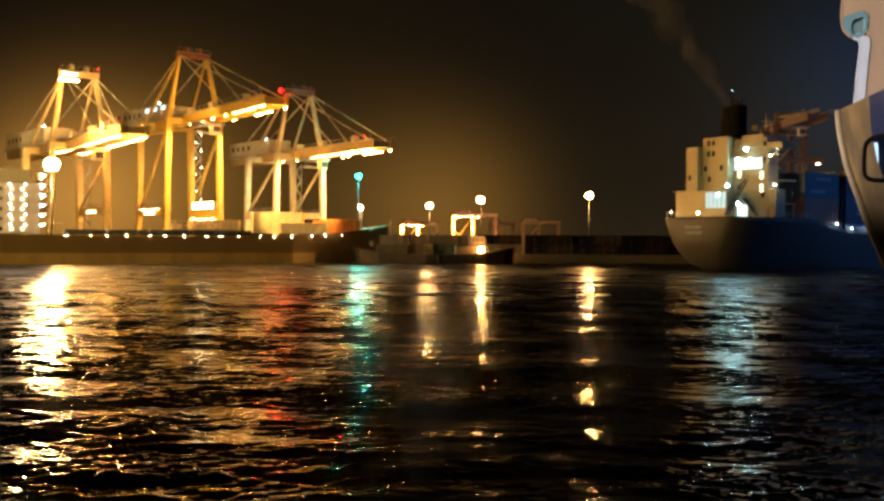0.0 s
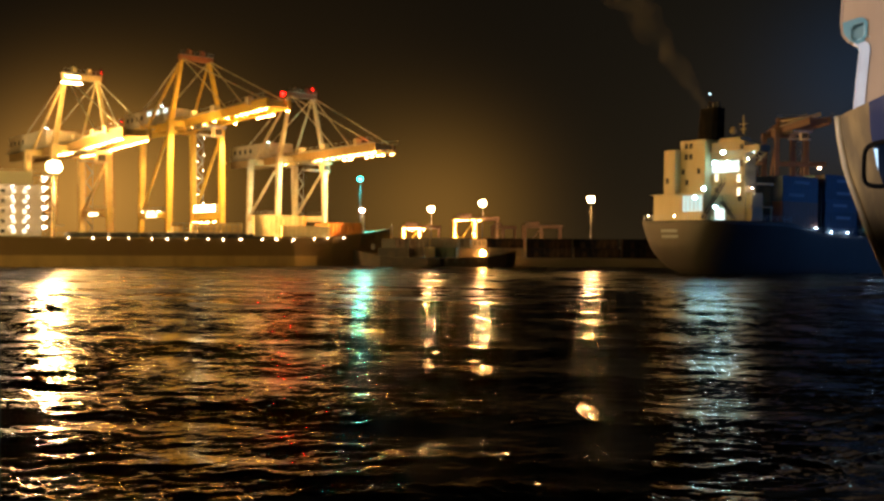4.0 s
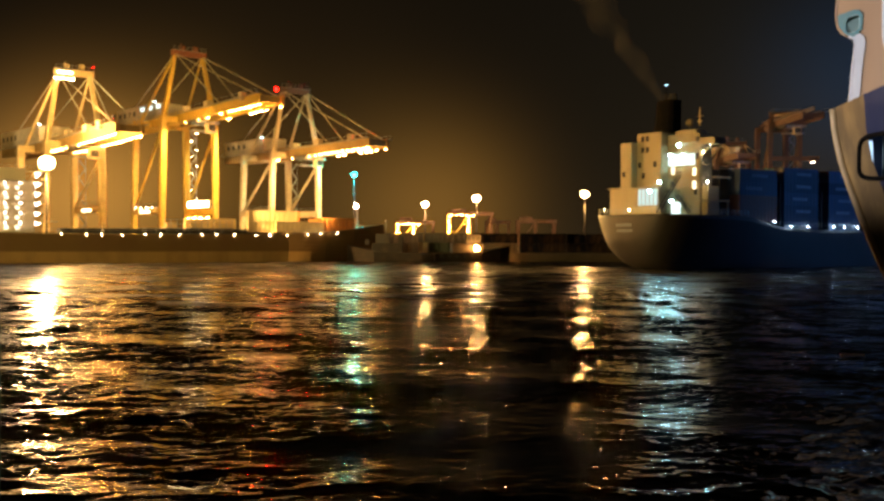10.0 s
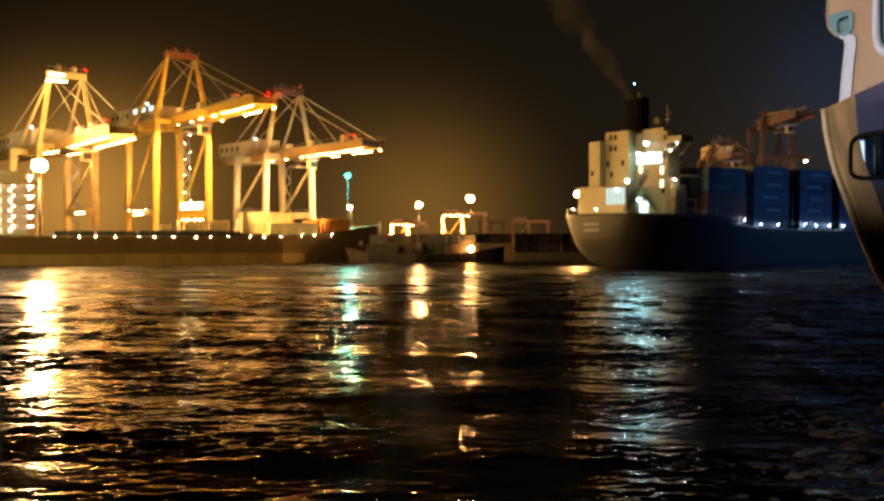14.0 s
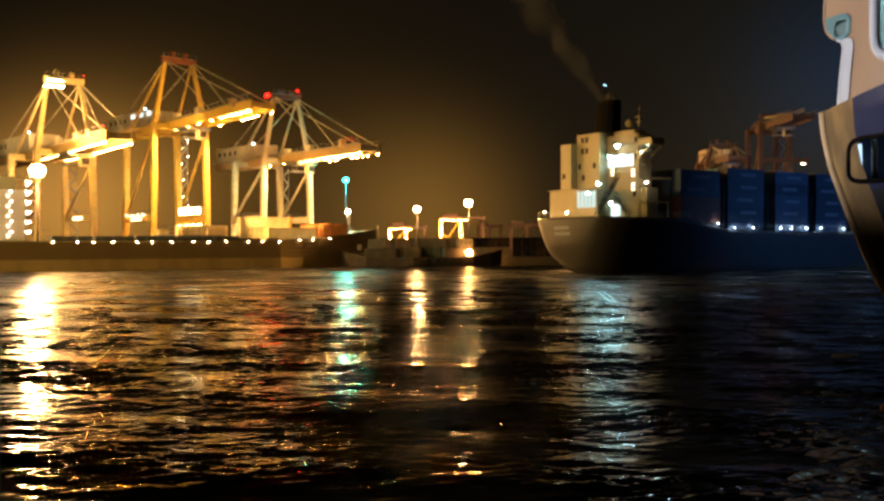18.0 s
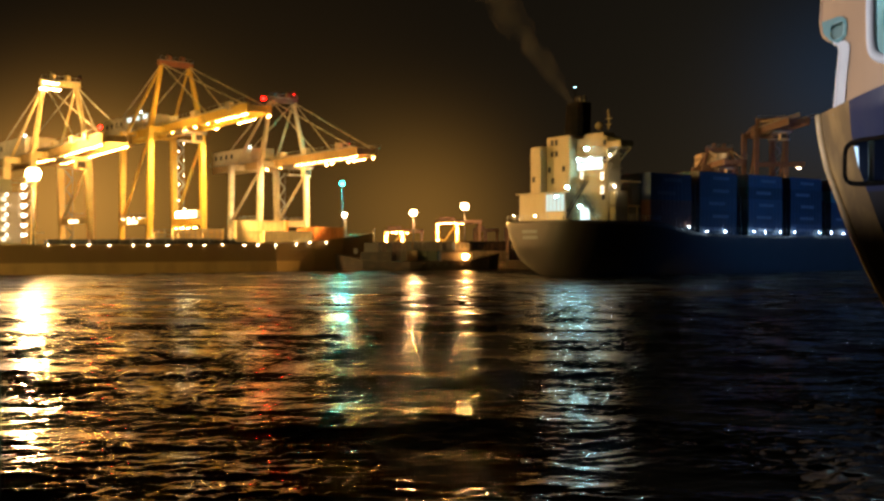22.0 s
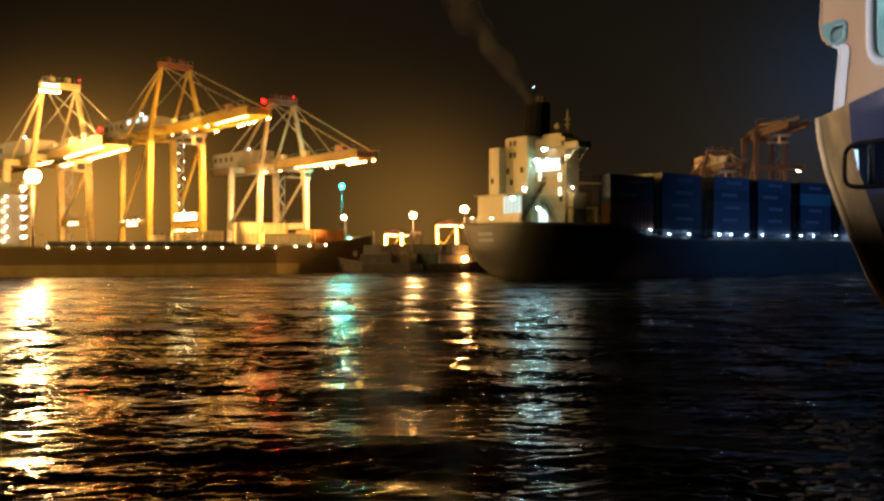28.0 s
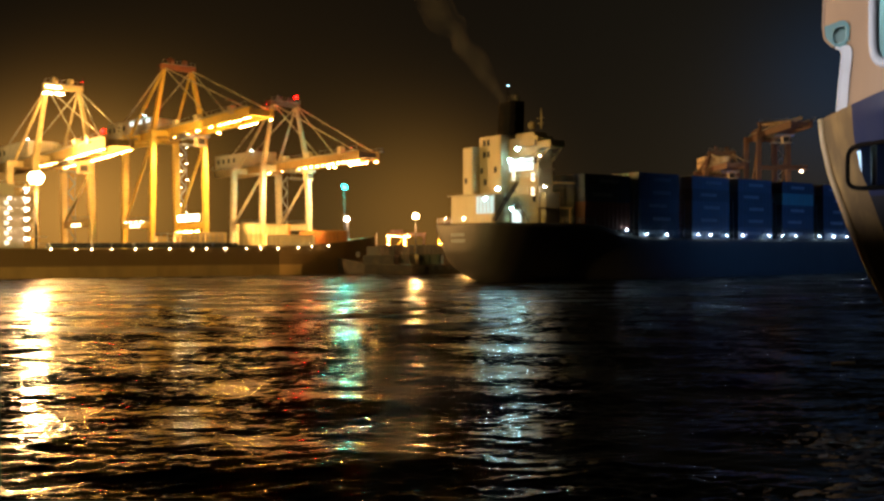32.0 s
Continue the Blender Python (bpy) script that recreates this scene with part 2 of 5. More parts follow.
G_WALL = glow("floodlit_wall_glow", (0.66, 0.97, 0.95), 0.8)
G_SIDE = glow("warm_strip_lamp_glow", (1.0, 0.90, 0.70), 420)
G_BLUE = glow("bluish_deck_lamp_glow", (0.55, 0.80, 1.0), 60)
G_WINDOW = glow("lit_window_glow", (1.0, 0.86, 0.6), 2.5)
G_LIT = glow("cool_window_wall_glow", (0.80, 0.97, 0.95), 1.6)
G_PANEL = glow("bright_window_glow", (1.0, 0.80, 0.45), 30)
G_CHOCK = glow("lit_jamb_glow", (0.50, 0.75, 1.0), 1.6)
G_INNER = glow("inner_tube_lamp_glow", (0.50, 0.92, 1.0), 16)


# ---- mesh helpers ----
def box(bm, x0, x1, y0, y1, z0, z1):
    v = [bm.verts.new((x, y, z)) for x in (x0, x1) for y in (y0, y1) for z in (z0, z1)]
    for f in ((0, 1, 3, 2), (4, 6, 7, 5), (0, 4, 5, 1), (2, 3, 7, 6), (0, 2, 6, 4), (1, 5, 7, 3)):
        bm.faces.new([v[i] for i in f])
    return bm


def beam(bm, a, b, w, h=None, w2=None, h2=None):
    """A square-section bar from a to b, w wide and h deep, tapering to w2, h2."""
    h = h or w
    w2, h2 = w2 or w, h2 or h
    a, b = Vector(a), Vector(b)
    d = (b - a).normalized()
    up = Vector((0, 0, 1)) if abs(d.z) < 0.95 else Vector((1, 0, 0))
    s = d.cross(up).normalized()
    u = s.cross(d)
    rings = []
    for c, ww, hh in ((a, w, h), (b, w2, h2)):
        rings.append([bm.verts.new(c + s * i * ww / 2 + u * j * hh / 2) for i, j in ((-1, -1), (1, -1), (1, 1), (-1, 1))])
    for i in range(4):
        bm.faces.new((rings[0][i], rings[0][(i + 1) % 4], rings[1][(i + 1) % 4], rings[1][i]))
    bm.faces.new(rings[0][::-1])
    bm.faces.new(rings[1])
    return bm


def rod(bm, a, b, r, r2=None, n=8):
    r2 = r if r2 is None else r2
    a, b = Vector(a), Vector(b)
    d = (b - a).normalized()
    up = Vector((0, 0, 1)) if abs(d.z) < 0.95 else Vector((1, 0, 0))
    s = d.cross(up).normalized()
    u = s.cross(d)
    rings = [[bm.verts.new(c + (s * math.cos(k * math.tau / n) + u * math.sin(k * math.tau / n)) * rr) for k in range(n)] for c, rr in ((a, r), (b, r2))]
    for i in range(n):
        bm.faces.new((rings[0][i], rings[0][(i + 1) % n], rings[1][(i + 1) % n], rings[1][i]))
    bm.faces.new(rings[0][::-1])
    bm.faces.new(rings[1])
    return bm


def tube(bm, pts, r, n=8, closed=False):
    """One swept tube along a line of points."""
    pts = [Vector(p) for p in pts]
    rings = []
    for i, p in enumerate(pts):
        a = pts[i - 1] if closed or i else pts[0]
        b = pts[(i + 1) % len(pts)] if closed or i + 1 < len(pts) else pts[-1]
        d = (b - a).normalized()
        up = Vector((0, 1, 0)) if abs(d.y) < 0.9 else Vector((1, 0, 0))
        s = d.cross(up).normalized()
        u = s.cross(d)
        rings.append([bm.verts.new(p + (s * math.cos(k * math.tau / n) + u * math.sin(k * math.tau / n)) * r) for k in range(n)])
    pairs = list(zip(rings, rings[1:])) + ([(rings[-1], rings[0])] if closed else [])
    for q, w in pairs:
        for i in range(n):
            bm.faces.new((q[i], q[(i + 1) % n], w[(i + 1) % n], w[i]))
    if not closed:
        bm.faces.new(rings[0][::-1])
        bm.faces.new(rings[-1])
    return bm


def ball(bm, c, r, n=2, squash=1.0):
    bmesh.ops.create_icosphere(bm, subdivisions=n, radius=r, matrix=Matrix.Translation(c) @ Matrix.Diagonal((1, 1, squash, 1)))
    return bm


def mesh_from(name, bm, material, smooth=False, bevel=0.0):
    if bevel:
        bmesh.ops.bevel(bm, geom=list(bm.edges), offset=bevel, segments=2, affect="EDGES", clamp_overlap=True)
    bmesh.ops.recalc_face_normals(bm, faces=bm.faces)
    me = bpy.data.meshes.new(name)
    bm.to_mesh(me)
    bm.free()
    me.materials.append(material)
    if smooth:
        me.polygons.foreach_set("use_smooth", [True] * len(me.polygons))
    return me


def part(name, bm, material, parent, label="", smooth=False, bevel=0.0, at=None):
    me = bm if isinstance(bm, bpy.types.Mesh) else mesh_from(name, bm, material, smooth, bevel)
    ob = new(name, me)
    ob.parent = parent
    if at is not None:
        ob.matrix_basis = at
    if label:
        tagged(ob, label)
    return ob


def thing(name, m, label, category, group="", kind=""):
    ob = new(name)
    ob.empty_display_size = 0.5
    ob.matrix_basis = m
    return tagged(ob, label, category, group, kind)


def B():
    return bmesh.new()


# ---- water ----
SLOPE = 0.0300     # steepness of each wave


def build_water():
    """One sheet to the horizon: rows and columns close together near the eye's shore, wider farther out."""
    ys = [13.0]
    while ys[-1] < 300:
        ys.append(ys[-1] + max(0.07, 0.20 * ys[-1] ** 2 / 9861))
    step = 1.9
    while ys[-1] < 4000:
        ys.append(ys[-1] + step)
        step *= 1.2
    back, step = [13.0], 0.065
    while back[-1] > -600:
        back.append(back[-1] - step)
        step *= 1.35
    ys = np.array(back[:0:-1] + ys)
    fan = np.linspace(-0.55, 0.60, 720)
    side = 0.004 * (1.34 ** np.arange(1, 24) - 1)
    us = np.concatenate([fan[0] - side[::-1], fan, fan[-1] + side])
    wide = np.maximum(ys + 25, 30)
    X, Y = us[None, :] * wide[:, None], np.repeat(ys[:, None], len(us), 1)
    sy = np.gradient(ys)[:, None] + 0 * X
    sx = np.gradient(us)[None, :] * wide[:, None]
    rng = np.random.RandomState(7)
    patch = np.zeros_like(X)
    for k in range(16):
        lam = 2.5 * 7.0 ** rng.rand()
        ang = math.radians(-90) + rng.randn() * 0.7
        patch += np.sin((math.cos(ang) * X + math.sin(ang) * Y) * math.tau / lam + rng.rand() * 6.28)
    patch = np.clip(1.0 + 0.22 * patch, 0.2, 1.9)
    Z = np.zeros_like(X)
    for k in range(120):
        f = (k + rng.rand()) / 120
        lam = 0.26 * (15.0 / 0.26) ** f
        spread = 0.7 if lam < 0.9 else 0.4
        ang = math.radians(-86) + rng.randn() * spread
        slope = SLOPE * (patch if lam < 4 else 1.0) * min(1.0, (0.75 / lam) ** 0.62)
        kx, ky = math.cos(ang) * math.tau / lam, math.sin(ang) * math.tau / lam
        keep = np.clip(lam / (2.4 * np.maximum(sy * abs(math.sin(ang)), sx * abs(math.cos(ang)))) - 0.6, 0, 1)
        Z += keep * slope * lam / math.tau * np.sin(kx * X + ky * Y + rng.rand() * 6.28)
    ny, nx = X.shape
    co = np.stack([X, Y, Z], -1).reshape(-1, 3)
    i = np.arange(ny * nx).reshape(ny, nx)
    q = np.stack([i[:-1, :-1], i[:-1, 1:], i[1:, 1:], i[1:, :-1]], -1).reshape(-1, 4)
    me = bpy.data.meshes.new("water")
    me.vertices.add(len(co))
    me.vertices.foreach_set("co", co.astype(np.float32).ravel())
    me.loops.add(q.size)
    me.loops.foreach_set("vertex_index", q.astype(np.int32).ravel())
    me.polygons.add(len(q))
    me.polygons.foreach_set("loop_start", np.arange(0, q.size, 4, dtype=np.int32))
    me.polygons.foreach_set("use_smooth", np.ones(len(q), dtype=bool))
    me.update()
    me.validate()
    me.materials.append(M_WATER)
    return tagged(new("water", me), "dark rippled harbour water with long light reflections", "water", kind="structure")


water = build_water()


# ---- land ----
Q = Vector((0.749, 0.663, 0))     # along the crane rails
OUT = Vector((0.663, -0.749, 0))  # from the rails towards the water


def slab(name, outline, top, bottom, label, mat=M_CONCRETE):
    bm = B()
    lo = [bm.verts.new((x, y, bottom)) for x, y in outline]
    hi = [bm.verts.new((x, y, top)) for x, y in outline]
    n = len(outline)
    for i in range(n):
        bm.faces.new((lo[i], lo[(i + 1) % n], hi[(i + 1) % n], hi[i]))
    bm.faces.new(hi)
    bm.faces.new(lo[::-1])
    return tagged(new(name, mesh_from(name, bm, mat)), label, "quay", kind="structure")


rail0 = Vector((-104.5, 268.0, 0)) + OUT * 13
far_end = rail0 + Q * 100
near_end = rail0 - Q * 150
slab("quay_west", [tuple(near_end.xy), tuple(far_end.xy), (far_end.x, 1500), (-1500, 1500), (-1500, near_end.y)], QUAY, -6, "concrete container quay under the gantry cranes")
slab("quay_north", [(-12, 258), (420, 258), (900, 1500), (far_end.x + 0.5, 1500), (far_end.x + 0.5, 372), (-12, 372)], QUAY - 0.3, -6, "low dark concrete quay across the basin", M_UNLITQUAY)


# ---- gantry cranes ----
def flood(parent, at, size=(0.7, 0.5, 0.35), material=None, label="bright floodlight"):
    x, y, z = at
    head = part("floodlight", box(B(), x - size[0] / 2, x + size[0] / 2, y - size[1] / 2, y + size[1] / 2, z, z + size[2]), M_STEEL, parent, label, bevel=0.04)
    part("lens", box(B(), x - size[0] * 0.45, x + size[0] * 0.45, y - size[1] * 0.45, y + size[1] * 0.45, z - 0.12, z - 0.004), material or G_FLOOD, head, "glowing lamp glass")
    return head


BEACONS = {}


def beacon(parent, key, at):
    """A turning obstruction light: a red lens on one side, a dark hood behind it."""
    bm = B()
    rod(bm, (0, 0, -0.5), (0, 0, -0.1), 0.3)
    n = 12
    pts = [(math.cos(a) * 0.42, math.sin(a) * 0.42) for a in [math.pi * (0.5 + k / n) for k in range(n + 1)]]
    for (x0, y0), (x1, y1) in zip(pts, pts[1:]):
        bm.faces.new([bm.verts.new(v) for v in ((x0, y0, -0.1), (x1, y1, -0.1), (x1, y1, 0.66), (x0, y0, 0.66))])
    box(bm, -0.42, 0.0, -0.42, 0.42, 0.66, 0.71)
    b = part("beacon", bm, M_DARK, parent, "red obstruction beacon with a dark hood", at=pose(*at))
    bm = B()
    n = 14
    ring = [(math.cos(a) * 0.32, math.sin(a) * 0.32) for a in [math.pi * (-0.5 + k / n) for k in range(n + 1)]]
    lo, hi = [bm.verts.new((x + 0.04, y, -0.05)) for x, y in ring], [bm.verts.new((x + 0.04, y, 0.6)) for x, y in ring]
    for i in range(n):
        bm.faces.new((lo[i], lo[i + 1], hi[i + 1], hi[i]))
    bm.faces.new(hi)
    bm.faces.new(lo[::-1])
    bm.faces.new((lo[0], hi[0], hi[-1], lo[-1]))
    part("lens", bm, G_RED if key in "AB" else G_DIMRED, b, "glowing red lens")
    BEACONS[key] = (b, at)


def machinery(c, back, g, zb):
    house = part("machinery_house", box(B(), back + 1, -g + 5.5, -4.2, 4.2, zb + 2.6, zb + 7.0), M_PALE, c, "pale machinery house with a flat roof", bevel=0.15)
    for k in range(4):
        part("louvre", box(B(), back + 2.6 + k * 3.4, back + 4.0 + k * 3.4, -4.26, -4.2, zb + 4.2, zb + 5.6), M_DARK, house, "dark louvre")


def gantry_crane(at, turn, gauge, width, zb, apex, front, back, legs, upper, crown, label, housed=True, rise=0.0):
    """A ship-to-shore crane: x along the boom to the water, y along the rail, z from the quay."""
    c = thing("gantry_crane", pose(*at, 0, 0, turn), label, "crane", "gantry cranes")
    g, w = gauge / 2, width / 2
    zp = 11.0
    top_w = 0.93
    ta = 4.2
    for sx in (-1, 1):
        for sy in (-1, 1):
            part("leg", beam(B(), (sx * g, sy * w, 1.6), (sx * g * 0.98, sy * w * top_w, zb + 1.5), 1.45, 1.25, 1.7, 1.5), legs, c, bevel=0.06)
            bm = B()
            box(bm, sx * g - 0.6, sx * g + 0.6, sy * w - 3.2, sy * w + 3.2, 0.9, 1.7)
            for k in range(4):
                rod(bm, (sx * g - 0.35, sy * w - 2.5 + k * 1.7, 0.45), (sx * g + 0.35, sy * w - 2.5 + k * 1.7, 0.45), 0.45, n=10)
            part("bogie", bm, M_DARK, c, "dark wheeled bogie")
        part("sill_beam", beam(B(), (sx * g, -w, 2.6), (sx * g, w, 2.6), 1.2, 1.5), legs, c, bevel=0.05)
        part("cross_beam", beam(B(), (sx * g * 0.98, -w * top_w - 0.8, zb + 0.8), (sx * g * 0.98, w * top_w + 0.8, zb + 0.8), 1.3, 1.7), legs, c, bevel=0.05)
    for sy in (-1, 1):
        part("portal_beam", beam(B(), (-g, sy * w, zp), (g, sy * w, zp), 1.2, 1.9), legs, c, bevel=0.05)
        part("diagonal_brace", rod(B(), (g * 0.95, sy * w * 0.955, zb - 1.5), (-g * 0.9, sy * w * 0.985, zp + 1), 0.42, n=10), legs, c, smooth=True)
        bm = B()
        for k in range(9):
            x = -g + 0.8 + k * (gauge - 1.6) / 8
            beam(bm, (x, sy * (w + 0.7), zp + 0.95), (x, sy * (w + 0.7), zp + 2.05), 0.08)
        for z in (1.5, 2.05):
            beam(bm, (-g, sy * (w + 0.7), zp + z), (g, sy * (w + 0.7), zp + z), 0.07)
        box(bm, -g, g, sy * (w + 0.1), sy * (w + 0.8), zp + 0.82, zp + 0.95)
        part("walkway", bm, M_STEEL, c, "railed steel walkway")
    # twin box girders with walkways
    for sy in (-1, 1):
        part("girder", beam(B(), (back, sy * 3.2, zb + 1.5), (g + 1.5, sy * 3.2, zb + 1.5), 1.1, 3.0), upper, c, bevel=0.05)
        part("boom", beam(B(), (g + 1.9, sy * 3.2, zb + 1.5), (front, sy * 3.2, zb + 1.2 + rise), 1.1, 3.0, 0.8, 2.2), upper, c, bevel=0.05)
        bm = B()
        for x0, x1, up in ((back, g + 1.5, 0.0), (g + 1.9, front, rise)):
            n = int((x1 - x0) / 2.4)
            for k in range(n + 1):
                x, z = x0 + k * (x1 - x0) / n, zb + 2.4 + up * k / n
                beam(bm, (x, sy * 4.5, z), (x, sy * 4.5, z + 1.1), 0.08)
            beam(bm, (x0, sy * 4.5, zb + 3.5), (x1, sy * 4.5, zb + 3.5 + up), 0.08)
            beam(bm, (x0, sy * 4.25, zb + 2.35), (x1, sy * 4.25, zb + 2.35 + up), 0.9, 0.12)
        part("boom_walkway", bm, M_STEEL, c, "railed walkway along the boom")
    for k in range(7):
        x = back + 2 + k * (front - back - 3) / 6
        part("boom_tie", box(B(), x - 0.4, x + 0.4, -2.64, 2.64, zb + 0.5 + rise * max(0, x - g) / (front - g), zb + 2.0 + rise * max(0, x - g) / (front - g)), upper, c)
    if housed:
        machinery(c, back, g, zb)
        for k, x in enumerate((g + 5, g + 17, front - 9)):
            part("cabinet", box(B(), x, x + 1.6 + 0.5 * (k % 2), -4.6, -3.0, zb + 2.6, zb + 4.0 + 0.3 * (k % 3)), M_PALE, c, "pale electrical cabinet on the girder", bevel=0.06)
        for sy in (-1, 1):
            part("sheave_block", rod(B(), (g - 0.6, sy * 2.0 - 0.5, apex + 1.9), (g - 0.6, sy * 2.0 + 0.5, apex + 1.9), 0.9, n=14), crown, c, "rope sheave at the top")
        part("mast_post", beam(B(), (g - 1.2, -ta * 0.5, apex + 1.1), (g - 1.2, -ta * 0.5, apex + 3.2), 0.3), crown, c)
    tx = g + 8.0
    for k in range(9):
        x = g + 2.6 + k * 1.3
        part("festoon", tube(B(), [(x, -4.2, zb + 0.2), (x + 0.2, -4.2, zb - 1.0), (x + 0.65, -4.2, zb - 1.5), (x + 1.1, -4.2, zb - 1.0), (x + 1.3, -4.2, zb + 0.2)], 0.09, 6), M_DARK, c)
    trolley = part("trolley", box(B(), tx - 3, tx + 3, -3.6, 3.6, zb - 0.9, zb - 0.1), M_STEEL, c, "trolley under the boom", bevel=0.05)
    cab = part("cab", box(B(), tx + 3.1, tx + 5.2, -1.2, 1.2, zb - 3.6, zb - 0.92), M_PALE, c, "operator's cab", bevel=0.12)
    part("window", box(B(), tx + 5.21, tx + 5.25, -1.0, 1.0, zb - 3.0, zb - 1.4), M_DARK, cab, "dark cab window")
    # apex tower
    for sy in (-1, 1):
        part("tower_leg", beam(B(), (g, sy * w * 0.92, zb + 1.7), (g - 0.6, sy * ta, apex), 1.3, 1.3, 0.9, 0.9), legs, c, bevel=0.05)
        part("tower_brace", beam(B(), (-g + 1, sy * w * 0.8, zb + 1.7), (g - 1.2, sy * ta, apex - 0.6), 0.7, 0.7, 0.5, 0.5), legs, c, bevel=0.04)
        for fx in (0.52, 0.93):
            part("forestay", rod(B(), (g - 0.4, sy * ta, apex), (g + (front - g) * fx, sy * 3.2, zb + 2.6 + rise * fx), 0.17, n=6), M_PALE, c)
        part("backstay", rod(B(), (g - 0.8, sy * ta, apex), (back + 3, sy * 3.2, zb + 2.6), 0.17, n=6), M_PALE, c)
    part("apex_beam", beam(B(), (g - 0.6, -ta - 1, apex + 0.3), (g - 0.6, ta + 1, apex + 0.3), 1.4, 1.5), crown, c, bevel=0.05)
    bm = B()
    for k in range(8):
        y = -ta - 0.8 + k * (2 * ta + 1.6) / 7
        beam(bm, (g + 0.2, y, apex + 1), (g + 0.2, y, apex + 2.1), 0.08)
    beam(bm, (g + 0.2, -ta - 0.8, apex + 2.1), (g + 0.2, ta + 0.8, apex + 2.1), 0.08)
    box(bm, g - 1.6, g + 0.4, -ta - 0.9, ta + 0.9, apex + 1.06, apex + 1.14)
    part("apex_platform", bm, M_STEEL, c, "small railed platform at the top")
    # stair flights on a landward leg
    bm = B()
    z, k = 2.0, 0
    while z < zb - 2:
        y0, y1 = (w + 0.9, w + 3.0) if k % 2 else (w + 3.0, w + 0.9)
        beam(bm, (-g, y0, z), (-g, y1, z + 2.6), 0.7, 0.15)
        z += 2.6
        k += 1
    for yy in (w + 0.9, w + 3.0):
        beam(bm, (-g, yy, 1.7), (-g, yy, zb), 0.12)
    part("stairs", bm, M_STEEL, c, "zigzag access stairs")
    # hoist ropes and spreader
    bm = B()
    for sx in (-1, 1):
        for sy in (-1, 1):
            rod(bm, (tx + sx * 1.2, sy * 2.6, zb - 0.9), (tx + sx * 0.9, sy * 2.6, zb - 2.6), 0.05, n=5)
    box(bm, tx - 1.1, tx + 1.1, -3.6, 3.6, zb - 3.0, zb - 2.6)
    part("spreader", bm, M_STEEL, c, "container spreader on ropes")
    return c


CRANE_TURN = -48.5
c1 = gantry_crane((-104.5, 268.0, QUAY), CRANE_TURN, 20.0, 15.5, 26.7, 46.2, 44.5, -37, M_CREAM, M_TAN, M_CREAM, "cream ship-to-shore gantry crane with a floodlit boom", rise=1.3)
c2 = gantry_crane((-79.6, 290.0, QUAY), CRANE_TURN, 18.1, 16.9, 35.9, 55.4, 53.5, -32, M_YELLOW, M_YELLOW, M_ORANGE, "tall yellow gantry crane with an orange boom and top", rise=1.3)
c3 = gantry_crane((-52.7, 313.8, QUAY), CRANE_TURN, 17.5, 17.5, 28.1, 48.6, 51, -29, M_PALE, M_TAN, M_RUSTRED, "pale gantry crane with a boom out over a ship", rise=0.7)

# floodlights along the booms, on portals and at the top of the first crane
for c, zb, xs, front, rise in ((c1, 26.7, np.arange(2, 43, 2.4), 44.5, 1.3), (c2, 35.9, (13, 15, 20, 26, 33, 38, 40.5, 43, 45.5, 48, 50.5, 52.5), 53.5, 1.3), (c3, 28.1, (0, 4, 12, 16, 21, 24, 27, 30, 33, 35.5, 38, 40.5, 43, 45.5, 48, 50), 51, 0.7)):
    for x in xs:
        for sy in (-1, 1) if int(x * 2.5) % 2 else (-1,):
            flood(c, (x, sy * 3.2, zb - 0.42 + (rise + 0.1) * max(0, x - 9) / (front - 9)), (1.1, 0.34, 0.26))
for k in range(4):
    flood(c1, (9.6, -4.6 + k * 1.3, 44.8), (1.3, 1.2, 1.0), G_TOP)
    flood(c1, (9.9, -4.2 + k * 1.0, 46.4), (1.2, 0.9, 0.9), G_TOP)
for k in range(4):
    flood(c2, (-6 + k * 4.0, 7.2, 9.3), (1.6, 0.6, 0.5))
    flood(c2, (-6 + k * 3.6, -9.4, 11.9), (0.4, 0.4, 0.3), G_SMALL)
for k in range(3):
    part("house_window", box(B(), -14 + k * 5.4, -11.4 + k * 5.4, -4.34, -4.27, 41.0, 42.2), G_LIT, c2, "cool lit window of the machinery house")
house = part("electrical_house", box(B(), -7.6, 6.6, 7.6, 10.2, 12.1, 14.6), M_PALE, c2, "floodlit pale electrical house on the portal", bevel=0.1)
for k in range(4):
    part("window", box(B(), -7.0 + k * 3.4, -4.4 + k * 3.4, 7.52, 7.59, 12.5, 14.2), G_PANEL, house, "bright lit window")
# lit face of the portal beam built as a glowing strip, no lamp
for c, y in ((c1, 7.0), (c2, -9.3)):
    strip = part("portal_glow_strip", box(B(), -3.4, 3.4, y, y + 0.16, 10.3, 11.2), M_STEEL, c, "glowing strip for the lit face of the portal beam", bevel=0.03)
    part("lens", box(B(), -3.2, 3.2, y - 0.06, y - 0.004, 10.4, 11.1), G_PORTAL, strip, "glowing lamp glass")
flood(c3, (8.8, -10.4, 8.0), (1.5, 0.8, 0.6), G_BRACKET)
for z in (8, 13, 18, 23, 28, 33):
    flood(c2, (-9.1, 9.8, z), (0.4, 0.4, 0.3), G_SMALL, "small stair lamp")
    flood(c2, (-9.1, 11.6, z + 2.4), (0.4, 0.4, 0.3), G_SMALL, "small stair lamp")
for c, zb in ((c1, 26.7), (c2, 35.9), (c3, 28.1)):
    flood(c, (-4.2, -4.4, zb + 7.2), (0.7, 0.7, 0.5), G_COOL, "cool white house lamp")
beacon(c1, "E", (9.4, 5.2, 48.6))
beacon(c1, "D", (42.0, -3.0, 31.6))
beacon(c2, "A", (51.5, 2.4, 41.0))
beacon(c3, "B", (8.6, 3.9, 51.2))
beacon(c3, "C", (46.5, -3.0, 32.4))


